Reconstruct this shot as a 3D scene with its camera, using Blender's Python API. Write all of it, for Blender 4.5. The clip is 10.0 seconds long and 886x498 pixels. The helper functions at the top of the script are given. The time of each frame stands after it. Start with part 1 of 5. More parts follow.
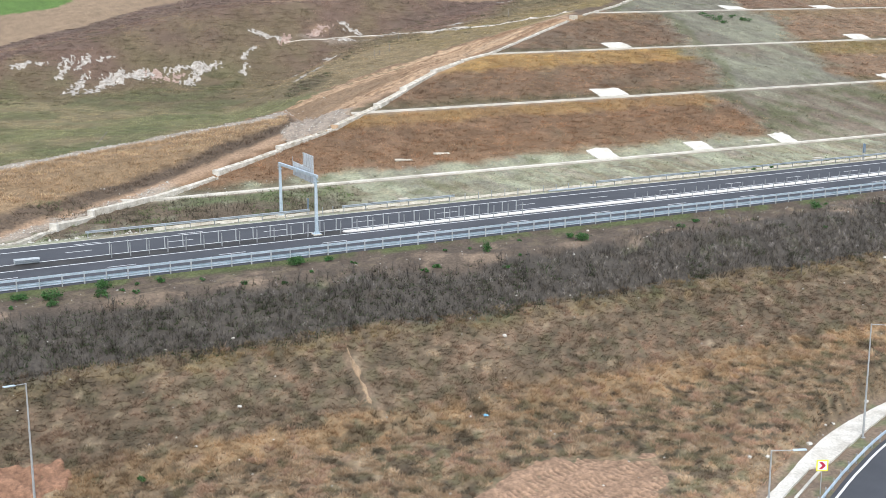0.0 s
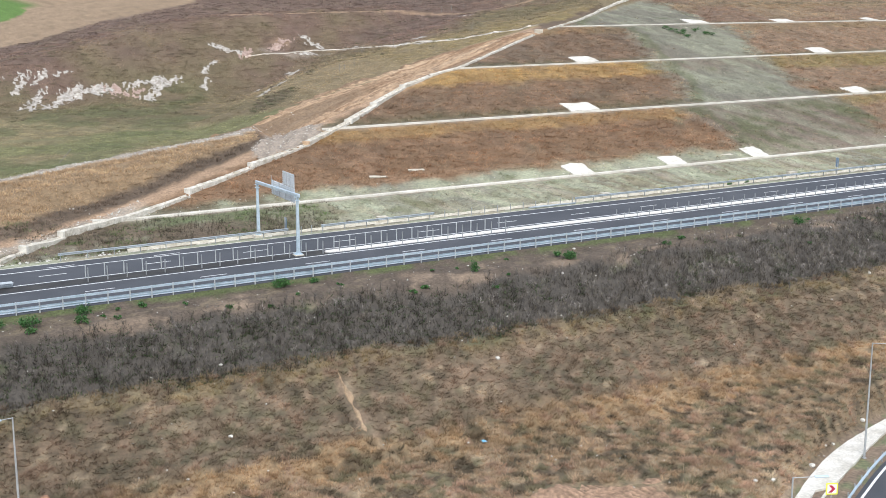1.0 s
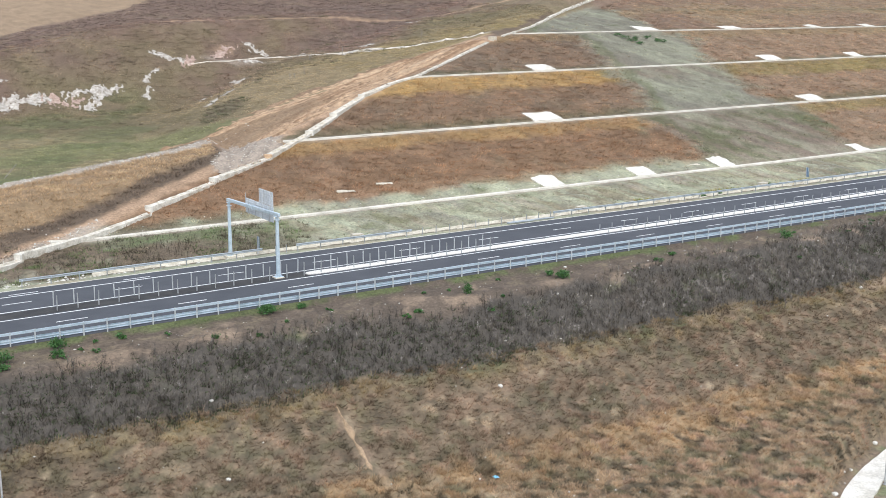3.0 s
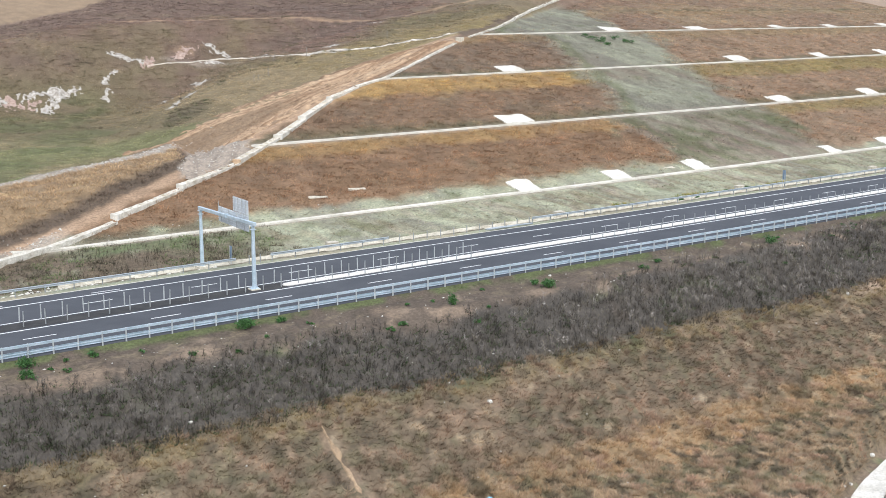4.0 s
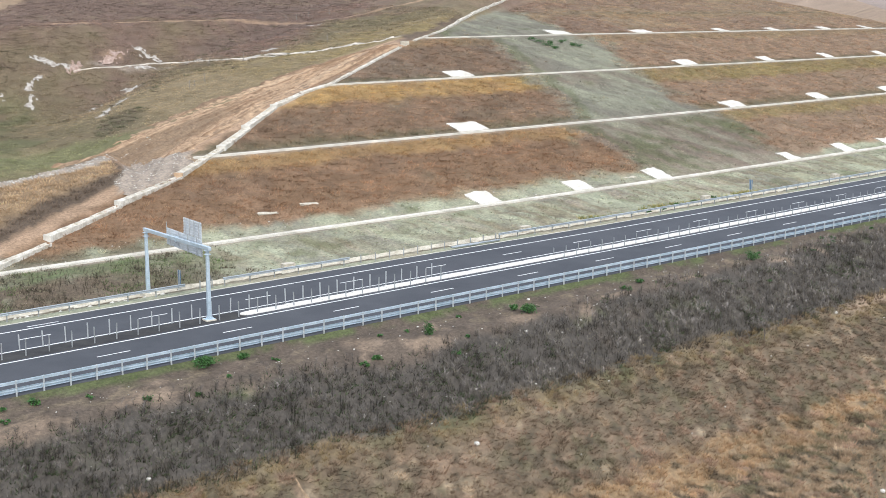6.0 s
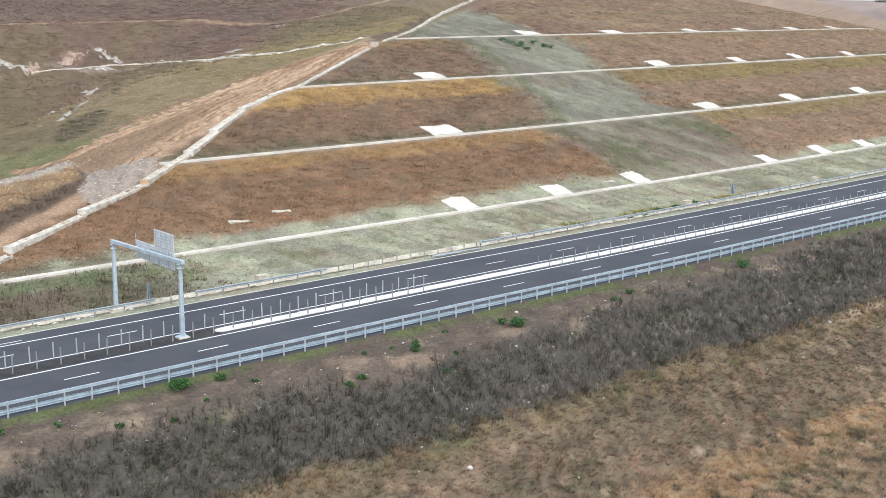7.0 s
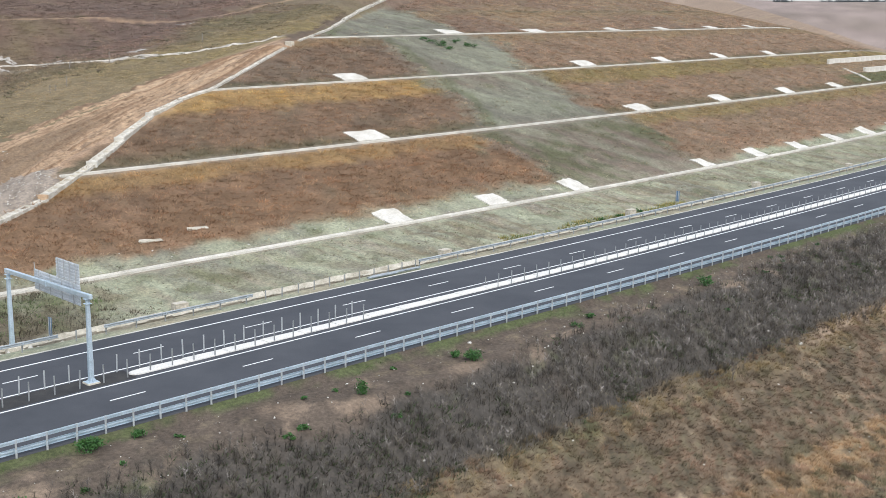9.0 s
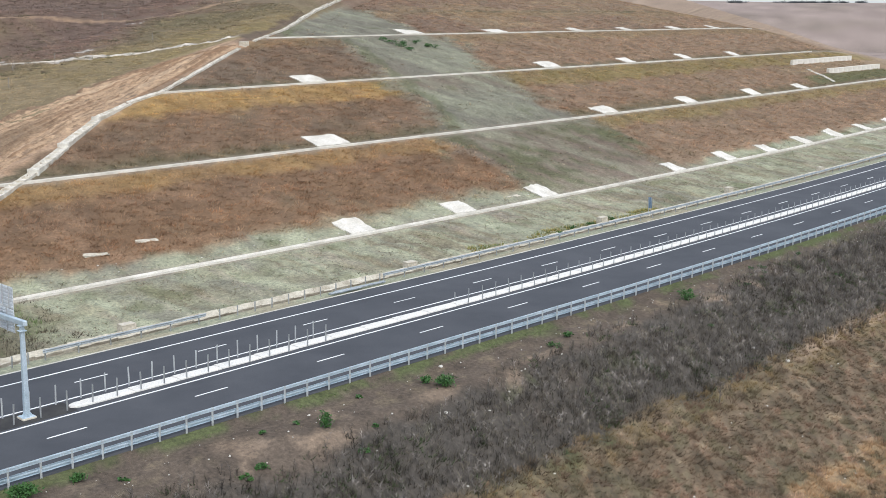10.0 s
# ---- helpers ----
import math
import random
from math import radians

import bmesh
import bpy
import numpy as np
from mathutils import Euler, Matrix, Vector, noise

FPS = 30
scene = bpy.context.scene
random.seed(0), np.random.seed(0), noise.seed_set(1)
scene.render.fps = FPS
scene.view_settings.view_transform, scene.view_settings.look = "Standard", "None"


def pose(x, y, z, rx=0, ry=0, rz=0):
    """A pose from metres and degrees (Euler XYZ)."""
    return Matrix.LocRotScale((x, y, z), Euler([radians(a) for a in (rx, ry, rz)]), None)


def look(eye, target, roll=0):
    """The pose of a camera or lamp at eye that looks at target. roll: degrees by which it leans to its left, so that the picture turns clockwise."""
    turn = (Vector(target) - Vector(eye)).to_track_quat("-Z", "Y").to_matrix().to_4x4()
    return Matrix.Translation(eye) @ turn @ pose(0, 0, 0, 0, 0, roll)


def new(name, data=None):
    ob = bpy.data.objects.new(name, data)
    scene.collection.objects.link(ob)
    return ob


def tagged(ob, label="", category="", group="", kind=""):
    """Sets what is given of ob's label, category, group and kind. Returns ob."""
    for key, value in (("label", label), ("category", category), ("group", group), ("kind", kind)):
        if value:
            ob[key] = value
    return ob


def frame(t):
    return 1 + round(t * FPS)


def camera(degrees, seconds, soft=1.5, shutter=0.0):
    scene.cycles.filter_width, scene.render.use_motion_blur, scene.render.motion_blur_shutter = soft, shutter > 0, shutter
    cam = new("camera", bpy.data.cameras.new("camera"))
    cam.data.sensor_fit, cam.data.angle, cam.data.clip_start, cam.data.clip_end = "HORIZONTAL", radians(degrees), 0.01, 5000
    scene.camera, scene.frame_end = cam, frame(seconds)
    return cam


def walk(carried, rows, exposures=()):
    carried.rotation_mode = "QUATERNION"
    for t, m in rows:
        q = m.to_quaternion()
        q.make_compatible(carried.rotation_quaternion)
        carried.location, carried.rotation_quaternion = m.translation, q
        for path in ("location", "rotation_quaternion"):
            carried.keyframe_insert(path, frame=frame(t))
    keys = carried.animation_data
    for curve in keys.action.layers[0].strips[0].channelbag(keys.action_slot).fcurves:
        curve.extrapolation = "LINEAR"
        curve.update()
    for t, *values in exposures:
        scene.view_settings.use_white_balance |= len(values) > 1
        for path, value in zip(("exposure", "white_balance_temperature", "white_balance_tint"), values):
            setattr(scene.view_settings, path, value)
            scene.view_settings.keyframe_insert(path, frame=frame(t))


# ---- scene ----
# ---- camera ----
cam = camera(39.74, 10.0, soft=0.65)
PATH = [
    (0, (-44.13, -134.74, 28.86), (-24.155, -90.151, 18.266), -0.02),
    (0.5, (-45.58, -132.33, 28.92), (-24.519, -88.174, 18.605), -0.01),
    (1, (-46.88, -129.98, 29.08), (-24.875, -86.238, 18.966), 0.04),
    (1.5, (-48.03, -127.60, 29.17), (-25.275, -84.213, 19.182), 0.09),
    (2, (-48.94, -125.33, 29.13), (-25.542, -82.258, 19.249), 0.12),
    (2.5, (-49.88, -122.94, 29.29), (-25.750, -80.286, 19.394), 0.15),
    (4, (-50.68, -114.94, 29.56), (-24.162, -73.736, 19.621), 0.25),
    (4.5, (-50.48, -112.13, 29.59), (-23.190, -71.428, 19.661), 0.26),
    (5, (-50.00, -109.18, 29.58), (-21.993, -68.963, 19.669), 0.31),
    (5.5, (-49.50, -106.34, 29.62), (-20.929, -66.520, 19.742), 0.36),
    (7, (-47.58, -97.51, 29.55), (-17.142, -59.078, 19.716), 0.45),
    (7.5, (-46.55, -94.50, 29.50), (-15.291, -56.731, 19.662), 0.48),
    (8, (-45.33, -91.40, 29.42), (-13.308, -54.283, 19.566), 0.52),
    (8.5, (-43.96, -88.38, 29.34), (-11.237, -51.891, 19.469), 0.53),
    (9, (-42.10, -85.10, 29.16), (-8.717, -49.203, 19.325), 0.59),
    (9.5, (-40.02, -82.00, 29.10), (-6.000, -46.700, 19.268), 0.64),
    (10, (-37.51, -78.69, 28.92), (-2.839, -44.023, 19.120), 0.69),
]
walk(cam, [(t, look(e, g, r)) for t, e, g, r in PATH], [(0, 1.02), (5, 1.08), (7.5, .95), (10, .80)])
# ---- light ----
world = bpy.data.worlds.new("overcast_sky"); scene.world = world; world.use_nodes = True
wn = world.node_tree.nodes
sky = wn.new("ShaderNodeTexSky"); sky.sky_type = 'NISHITA'; sky.sun_disc = False
sky.sun_elevation = radians(48); sky.sun_rotation = radians(205); sky.dust_density = 2.0; sky.air_density = 1.0; sky.ozone_density = 1.0
cloud = wn.new("ShaderNodeMix"); cloud.data_type = 'RGBA'; cloud.inputs[0].default_value = .5; cloud.inputs[7].default_value = (4.75, 5.12, 5.55, 1)
world.node_tree.links.new(sky.outputs[0], cloud.inputs[6]); world.node_tree.links.new(cloud.outputs[2], wn["Background"].inputs[0]); wn["Background"].inputs[1].default_value = 0.13
sun = new("sun", bpy.data.lights.new("sun", 'SUN'))
sun.data.energy = 1.3; sun.data.angle = radians(28); sun.data.color = (1.0, 0.985, 0.96)
sun.matrix_world = look((-42, -90, 111), (0, 0, 0))

# ---- numbers of the plan ----
def road_y(x):
    x = np.asarray(x, float); c = np.clip(x, -90, 190)
    y = .0371*c + 9.54e-5*c*c + 6.67e-7*c**3 - .28*np.clip((c - 28)/30, 0, 1)
    s = .0371 + 2*9.54e-5*c + 3*6.67e-7*c*c
    return y + s*(x - c)
def road_z(x):
    c = np.clip(np.asarray(x, float), -150, 170)
    return .0139*c - 3.93e-5*c*c
PN = [-400, -70, -56, -47, -38, -30, -15.8, -11.6, -10.6, 10.8, 11.4, 13.2, 14.6, 15.8, 28.6, 30.0,
      53.2, 54.8, 78.2, 79.8, 103.0, 104.8, 135, 200, 400, 900]
PZ = [-16, -14.5, -12.6, -11.6, -10.6, -7.6, -0.75, -0.42, -0.06, -0.06, -0.12, -0.25, -0.9, -0.9, 0.55, 0.6,
      7.4, 7.7, 14.4, 14.7, 21.0, 21.3, 26.9, 39, 62, 90]
def smax(a, b, k):
    h = np.clip(.5 + .5*(a - b)/k, 0, 1)
    return b + (a - b)*h + k*h*(1 - h)
def smin(a, b, k): return -smax(-a, -b, k)
def sstep(a, b, x):
    t = np.clip((x - a)/(b - a), 0, 1); return t*t*(3 - 2*t)
def tan_edge(x): return np.interp(x, [-80, -19, -12, 1.4, 10.5, 20, 30, 43, 53, 65], [172, 181, 186.5, 187, 196, 203, 203, 205, 216, 240])
def hill_path(x): return np.interp(x, [40, 60, 75, 87, 113], [171.5, 170, 168.8, 167.6, 158.6])
def brush_top(x): return np.interp(x, [-32, -26, -18, -9, 1, 8, 12, 16, 26, 38, 46, 55, 62, 85, 120], [-16.2, -16.9, -16.1, -16.2, -15.9, -17.2, -17.8, -17.4, -16.6, -15.9, -16.0, -15.0, -15.0, -13.2, -13.0])
def ditch_q(x, y): return (y - 38.5 - .69*x)/1.215
def track_y(x): return np.interp(x, [-60, -31, -22.6, -12.6, -2.5, 5.2, 13.1, 20, 30, 40, 50, 60, 68, 78, 88, 97, 103], [33, 47.6, 52.5, 58, 60.6, 62, 66, 72.5, 79, 84, 90, 95.5, 99, 106, 109, 110, 113])
def hump_z(x): return np.interp(x, [-60, -31, -22.6, -12.6, -2.5, 5.2, 13.1, 20], [2.2, 3.2, 3.7, 4.4, 5.3, 6.1, 6.7, 7.0])
RAMP = (68.7, -134.7)
def ramp_d(a): return np.interp(a, [85, 92, 100, 104.8, 107.3, 110.2, 115.5, 120, 123, 130], [8, 6, 3.6, 2.8, 2.25, 1.75, .85, .35, .2, 0])
def ramp_r(x, y): return np.hypot(x - RAMP[0], y - RAMP[1]) - ramp_d(np.degrees(np.arctan2(y - RAMP[1], x - RAMP[0])) % 360)
def height(x, y):
    """Height of the bare ground."""
    x = np.asarray(x, float); y = np.asarray(y, float)
    n = y - road_y(x)
    keep = 1 - sstep(315, 520, x + .25*(n - 60)) * sstep(12, 40, n)
    right = np.interp(n, PN, PZ)*np.where(n > 12, keep, 1) + road_z(x)
    q = ditch_q(x, y); p = (x + .69*(y - 38.5))/1.215
    zd = 2.9 + .195*p/1.215 - .09*np.maximum(q, 0)
    field = 2.4 + .012*(y - 80)
    spur = smin(zd, 2.4 + .45*np.maximum(0, x - 12 - .45*np.maximum(0, y - 100)), 2.5)
    hill = 2.4 + .52*(y - 126) - .40*np.maximum(0, y - 167) + .03*(x - 40)*np.clip((y - 120)/40, 0, 1)
    hill = smin(hill, 24.0 + .19*(x - 35) + .03*(y - 167), 2.)
    left = smax(smax(field, spur, 2.), hill, 3.)
    back = 11 + .062*(y - 215) + .02*(x + 20)
    left = smax(left, np.minimum(back, 60), 2.5)
    ty = track_y(x); hump = hump_z(x) - .3*np.maximum(0, y - ty - 2.0) - .55*np.maximum(0, x - 14.4 - .31*(y - 58))
    hump = smin(hump, zd + .55*(q - 3.2), .8)
    left = smax(left, hump, .6)
    w = sstep(-1.0, 9.0, q)*sstep(18, 30, n)*(1 - sstep(140, 230, x))
    z = right*(1 - w) + left*w
    far = np.hypot(x, y)
    z = z + sstep(500, 1300, far)*(16*np.sin(x/310 + 1.3)*np.sin(y/420 + .4) + 4*np.sin(x/130 + y/170) - .35*np.maximum(z - 14, 0))
    z = np.where(far > 900, np.minimum(z, 26), z)
    z = z + sstep(1150, 1750, far)*(37 + 3*np.sin(x/260 + .7) + 2*np.sin(y/190) - z)
    s2 = (x - 341)*.67 + (y - 125)*.74; d2 = (x - 341)*.74 - (y - 125)*.67
    ridge = 18.6 + .074*np.clip(s2, -40, 330) - .10*np.maximum(0, -d2) - .32*np.maximum(0, d2) - .2*np.maximum(0, s2 - 330) - .5*np.maximum(0, 45 - s2)
    z = np.where(x > 345, smax(z, ridge, 1.5), z)
    r = ramp_r(x, y); k = sstep(93, 90.8, r)*sstep(-30, -44, n)
    return z*(1 - k) + (-13.12)*k

def lattice(ix, iy, seed):
    h = (ix.astype(np.int64)*374761393 + iy.astype(np.int64)*668265263 + seed*974711) & 0xffffffff
    h = ((h ^ (h >> 13))*1274126177) & 0xffffffff
    return ((h ^ (h >> 16)) & 0xffff)/65535.0
def vnoise(x, y, seed=0):
    ix = np.floor(x); iy = np.floor(y); fx = x - ix; fy = y - iy
    fx = fx*fx*(3 - 2*fx); fy = fy*fy*(3 - 2*fy)
    a = lattice(ix, iy, seed); b = lattice(ix + 1, iy, seed); c = lattice(ix, iy + 1, seed); d = lattice(ix + 1, iy + 1, seed)
    return (a*(1 - fx) + b*fx)*(1 - fy) + (c*(1 - fx) + d*fx)*fy
def fbm(x, y, size, octaves=4, seed=0):
    """Layered noise about 0, roughly within -1 and 1."""
    x = np.asarray(x, float)/size; y = np.asarray(y, float)/size; out = 0; amp = 1.0; tot = 0
    for o in range(octaves):
        x, y = x*.79 - y*.61, x*.61 + y*.79
        out = out + amp*(vnoise(x + 17.3*o, y - 9.1*o, seed + o) - .5)*2; tot += amp; amp *= .55; x = x*2.03; y = y*2.03
    return out/tot*1.5

C = dict(soil=(.195, .158, .108), mauve=(.140, .104, .088), spur=(.250, .196, .122), lush=(.125, .150, .080), tan2=(.30, .225, .170), grass=(.170, .128, .090), grass2=(.118, .102, .070), grass3=(.255, .200, .130), orange=(.330, .228, .125), straw=(.275, .196, .122), bank=(.125, .095, .072), rust=(.206, .131, .082), meadow=(.150, .160, .080),
         rust2=(.192, .139, .096), brush=(.078, .070, .062), earth=(.106, .085, .069), gold=(.330, .215, .092), olive=(.215, .170, .078), pale=(.36, .27, .20), grey=(.30, .31, .225),
         grey2=(.175, .165, .135), dirt=(.34, .235, .160), gravel=(.31, .265, .22), green=(.110, .122, .062), field=(.225, .190, .115),
         hill=(.170, .118, .094), hill2=(.162, .134, .084), rock=(.58, .53, .47), tan=(.262, .190, .128), crop=(.10, .17, .045), moss=(.092, .112, .050),
         # pale, to carry the haze of distance
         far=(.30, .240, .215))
# chalk faces on the hill: two ends, half width, pinkness
ROCKS = [(-20, 145.2, -11.8, 147.1, 1.0, 0), (-11, 141, -7.5, 147.7, 1.2, 0), (-7.3, 143.6, -3.3, 147.6, 1.2, 0), (-1.8, 146.3, 1.4, 147.7, .7, 0), (-11.2, 130.9, -5.4, 140.8, 1.3, 0),
         (-8.4, 130.3, 2.4, 141.6, 1.2, 0), (-.2, 138.4, 8.2, 140.8, 1.9, 0), (7.6, 140, 12.4, 137.6, 1.7, 1), (13.4, 141.4, 23.4, 142.7, 1.3, 0), (15.5, 135, 20, 141.4, 1.4, 0),
         (30.6, 144.9, 34.1, 149, .8, 0), (28.6, 138.9, 30.7, 142.1, .8, 0), (36.3, 156.2, 41.4, 151.7, 1.1, 0), (41.6, 151.4, 44, 152.6, 1.3, 1), (49.9, 153.2, 55.1, 156.2, 1.3, 1), (59.0, 157, 61.4, 153.1, 1.1, 0),
         (33.2, 112.2, 42.4, 124.5, .9, 0), (39.4, 132.4, 40.8, 134.2, 1.0, 0), (48.8, 136.6, 51, 140.6, 1.5, 0), (71.8, 131.4, 75.6, 131.8, 1.0, 0), (76, 125.6, 80.2, 124.8, .7, 0), (80.4, 122.4, 84.6, 121.6, .7, 0), (85, 119.9, 90, 119.3, .7, 0),
         (90.4, 117, 94.6, 116.1, .7, 0), (95.6, 114.6, 99.4, 113.7, .6, 0), (64.6, 144.9, 67.6, 144.2, .8, 0), (55, 150.3, 59.2, 149.8, .6, 0), (79, 136.2, 83.2, 136.7, 1.2, 0), (102.6, 156.6, 105.2, 155.9, .9, 0)]
def strip_d(x, y, r):
    """Distance from a chalk face's middle line, in its half widths."""
    x0, y0, x1, y1, w, _ = r; dx, dy = x1 - x0, y1 - y0; t = np.clip(((x - x0)*dx + (y - y0)*dy)/(dx*dx + dy*dy), 0, 1)
    return np.hypot(x - x0 - t*dx, y - y0 - t*dy)/w
SLABS = [(58, 62.2, 0), (77.5, 81.4, 0), (96.4, 100.2, 0), (134.2, 138.0, 0), (153.6, 157.6, 0), (171.0, 175.5, 0), (189.5, 194, 0), (208, 212.3, 0), (227, 231.5, 0), (246.5, 251, 0), (266, 270, 0),
         (73.8, 80.3, 1), (148.0, 153.4, 1), (182, 187.2, 1), (216, 221, 1), (247, 251.5, 1),
         (91.8, 97.4, 2), (162.2, 168.2, 2), (197, 201.6, 2), (227, 231, 2), (257, 261, 2),
         (143, 149.4, 3), (174, 180.6, 3), (210.6, 215, 3), (236.5, 241, 3), (266, 270.5, 3), (293, 297, 3)]
BENCH = [29.4, 54.2, 79.2, 104.2]

def ground_colour(x, y):
    """Base colour of the soil and its cover, by plan."""
    n0 = y - road_y(x)
    e1 = fbm(x, y, 6.0, 4, 3); e2 = fbm(x, y, 1.7, 3, 11); e3 = fbm(x, y, 22.0, 4, 23)
    n = n0 + .9*e1 + .5*e2
    col = np.empty(x.shape + (3,))
    A = {k: np.array(v) for k, v in C.items()}
    def put(mask, c):
        nonlocal col
        m = np.clip(mask, 0, 1)[..., None]; col = col*(1 - m) + A[c]*m
    mix = lambda a, b, v: A[a]*(1 - v[..., None]) + A[b]*v[..., None]
    # near field
    col = mix('grass', 'grass2', sstep(-.1, .7, e1 + .5*e3)); put(sstep(.25, .8, e2 + .6*e3)*.35, 'grass3')
    put(sstep(-40.5, -37.5, n)*sstep(-33.5, -36.2, n)*(.55 + .45*e1), 'orange'); put(sstep(.45, 1., fbm(x, y, 4., 3, 41))*sstep(-36, -42, n), 'orange')
    put(sstep(.3, .9, fbm(x, y, 3.5, 3, 57))*sstep(-25, -28, n)*.6, 'rust2'); put(sstep(.55, 1., fbm(x, y, 3.2, 3, 77))*.6, 'green')
    put(sstep(-26.4, -24.8, n)*(.3 + .4*e2), 'field'); put(sstep(-26, -24.6, n)*sstep(.3, .8, e1)*.6, 'moss')
    put(sstep(-50, -57, n)*(.45 + .4*e2), 'pale'); put(sstep(1.1, .7, np.hypot((x - 5)/9.5, (n0 + 52.5)/4.5) + .3*e2), 'dirt'); put(sstep(1.1, .7, np.hypot((x + 37.5)/4, (n0 + 34.5)/2.2) + .3*e2)*.7, 'dirt')
    put(sstep(.5, .2, np.abs(x + 6.1 + .7*e2))*sstep(-34.6, -33.8, n0)*sstep(-26.8, -27.6, n0), 'pale')
    put(sstep(64, 70, x)*sstep(1.1, .5, np.abs(n0 + 24.6 + .4*e1))*.8, 'pale')
    put(sstep(45, 56, x)*sstep(.8, .2, np.abs(n0 + 35.5 - .02*(x - 55) + .5*e1))*.45, 'pale')
    # field soil dimmed a little for the shade under its grass
    col = col*(1 - .10*sstep(-23, -26, n)*sstep(91, 92.5, ramp_r(x, y))*(1 - sstep(1.1, .7, np.hypot((x - 5)/9.5, (n0 + 52.5)/4.5))))[..., None]
    # embankment: brush, then bare verge
    put(sstep(-24.6, -23.4, n), 'brush'); put(sstep(-24, -20, n)*sstep(.35, .9, fbm(x, y, 3., 3, 91))*.5, 'earth'); put(sstep(-22, -18, n)*sstep(.5, 1., fbm(x, y, 2.2, 3, 95))*.6, 'green')
    put(sstep(-1.0, .6, n0 - brush_top(x) + .9*e1 + .4*e2), 'earth')
    for cx, cn, rx, rn in ((39.7, -15.2, 3.0, .6), (26.3, -15.6, 2.2, .8), (52.4, -15.0, 2.6, .5), (14.5, -16.6, 2.5, .9), (-24.5, -15.6, 3.5, .9), (-13, -15.4, 3., .6), (68, -15.5, 3.5, .5)):
        put(sstep(1.2, .5, np.hypot((x - cx)/rx, (n0 - cn)/rn) + .5*e2)*.4, 'pale')
    put(sstep(-18, -15.5, n)*sstep(.35, .8, fbm(x, y, 2.6, 3, 101))*sstep(-12, -13.5, n)*.4, 'pale'); put(sstep(-11.9, -11.3, n0 + .4*e2)*sstep(-.5, .1, fbm(x, y, 2.5, 3, 111))*.85, 'moss'); put(sstep(-13.4, -12.4, n0 + .6*e1)*sstep(.35, .7, fbm(x, y, 3.2, 3, 115))*.45, 'moss'); put(sstep(-16, -14, n0)*sstep(.1, .6, fbm(x*.8, n0*1.4, 1.1, 3, 117))*sstep(-11.6, -12.4, n0)*.5, 'soil'); put(sstep(-17, -14, n0)*sstep(.3, .9, fbm(x, y, 1.6, 3, 113))*sstep(-12, -13, n0)*.45, 'bank')
    # beyond the road: gutter, cut slope
    put(sstep(10.5, 10.9, n0), 'grey'); put(sstep(10.5, 11.2, n0)*sstep(14.4, 13.6, n0)*sstep(-.2, .5, e1)*.4, 'pale'); put(sstep(13.3, 14, n0)*sstep(16.8, 16.0, n0)*sstep(-20, -12, x), 'gravel')
    put(sstep(15.5, 17, n)*sstep(-.3, .8, fbm(x*1.1 + n0*.25, n0*.35, 4.0, 4, 121))*np.interp(x, [20, 60, 85, 130], [.75, .85, .95, .8]), 'grey2'); put(sstep(15.5, 17, n)*sstep(.25, .9, fbm(x, y, 4., 3, 131))*.6, 'green'); put(sstep(16.5, 18.5, n0 + e1)*sstep(28.6, 27, n0)*sstep(.0, .5, fbm(x*.95 + n0*.1, n0*.07, 1.0, 3, 133) + .3*e3)*.6, 'soil')
    put(sstep(16, 18, n0)*sstep(28.8, 28, n0)*sstep(-.1, .7, fbm(x, y, 9., 3, 129))*.28, 'field'); put(sstep(16, 18, n0)*sstep(28.5, 27, n0)*sstep(.25, .9, fbm(x*1.0 + n0*.3, n0*.2, 1.6, 4, 125))*.5, 'earth'); put(sstep(16, 18, n0)*sstep(28.5, 27, n0)*sstep(.2, .8, fbm(x + n0*.1, n0*.09, 1.5, 3, 127))*.5, 'gravel'); put(sstep(16, 18, n0)*sstep(28.5, 27, n0)*sstep(.1, .8, fbm(x*.55 + n0*.6, n0*.4, 3.4, 4, 128))*sstep(5, 12, x)*.25, 'field'); put(sstep(25.5, 28, n0 + e1)*sstep(29, 28, n0)*sstep(0, .6, e1)*.5, 'green')
    put(sstep(15.5, 17, n)*sstep(16, 6, x)*sstep(-.7, .1, e1)*.85, 'grass2'); put(sstep(15.5, 17, n)*sstep(28.6, 28, n0)*sstep(16, 6, x)*sstep(0., .6, e2 + .4*e1)*.6, 'green'); put(sstep(15.5, 17, n)*sstep(28.4, 27, n0)*sstep(9, -2, x + 4*e1)*sstep(-.8, -.1, e2 + .4*e1)*.85, 'bank'); put(sstep(23.5, 25.5, n0 + e1)*sstep(28.8, 27.8, n0)*sstep(-14, -8, x)*sstep(14, 6, x)*(.7 + .4*e2), 'lush')
    # terraces
    up = sstep(31.2, 34.0, n + .9*e1 + np.interp(x, [40, 60, 85, 95, 110], [0, -.6, -1.4, -.6, 0]))
    f = ((n0 - 29.4) % 24.9)/24.9
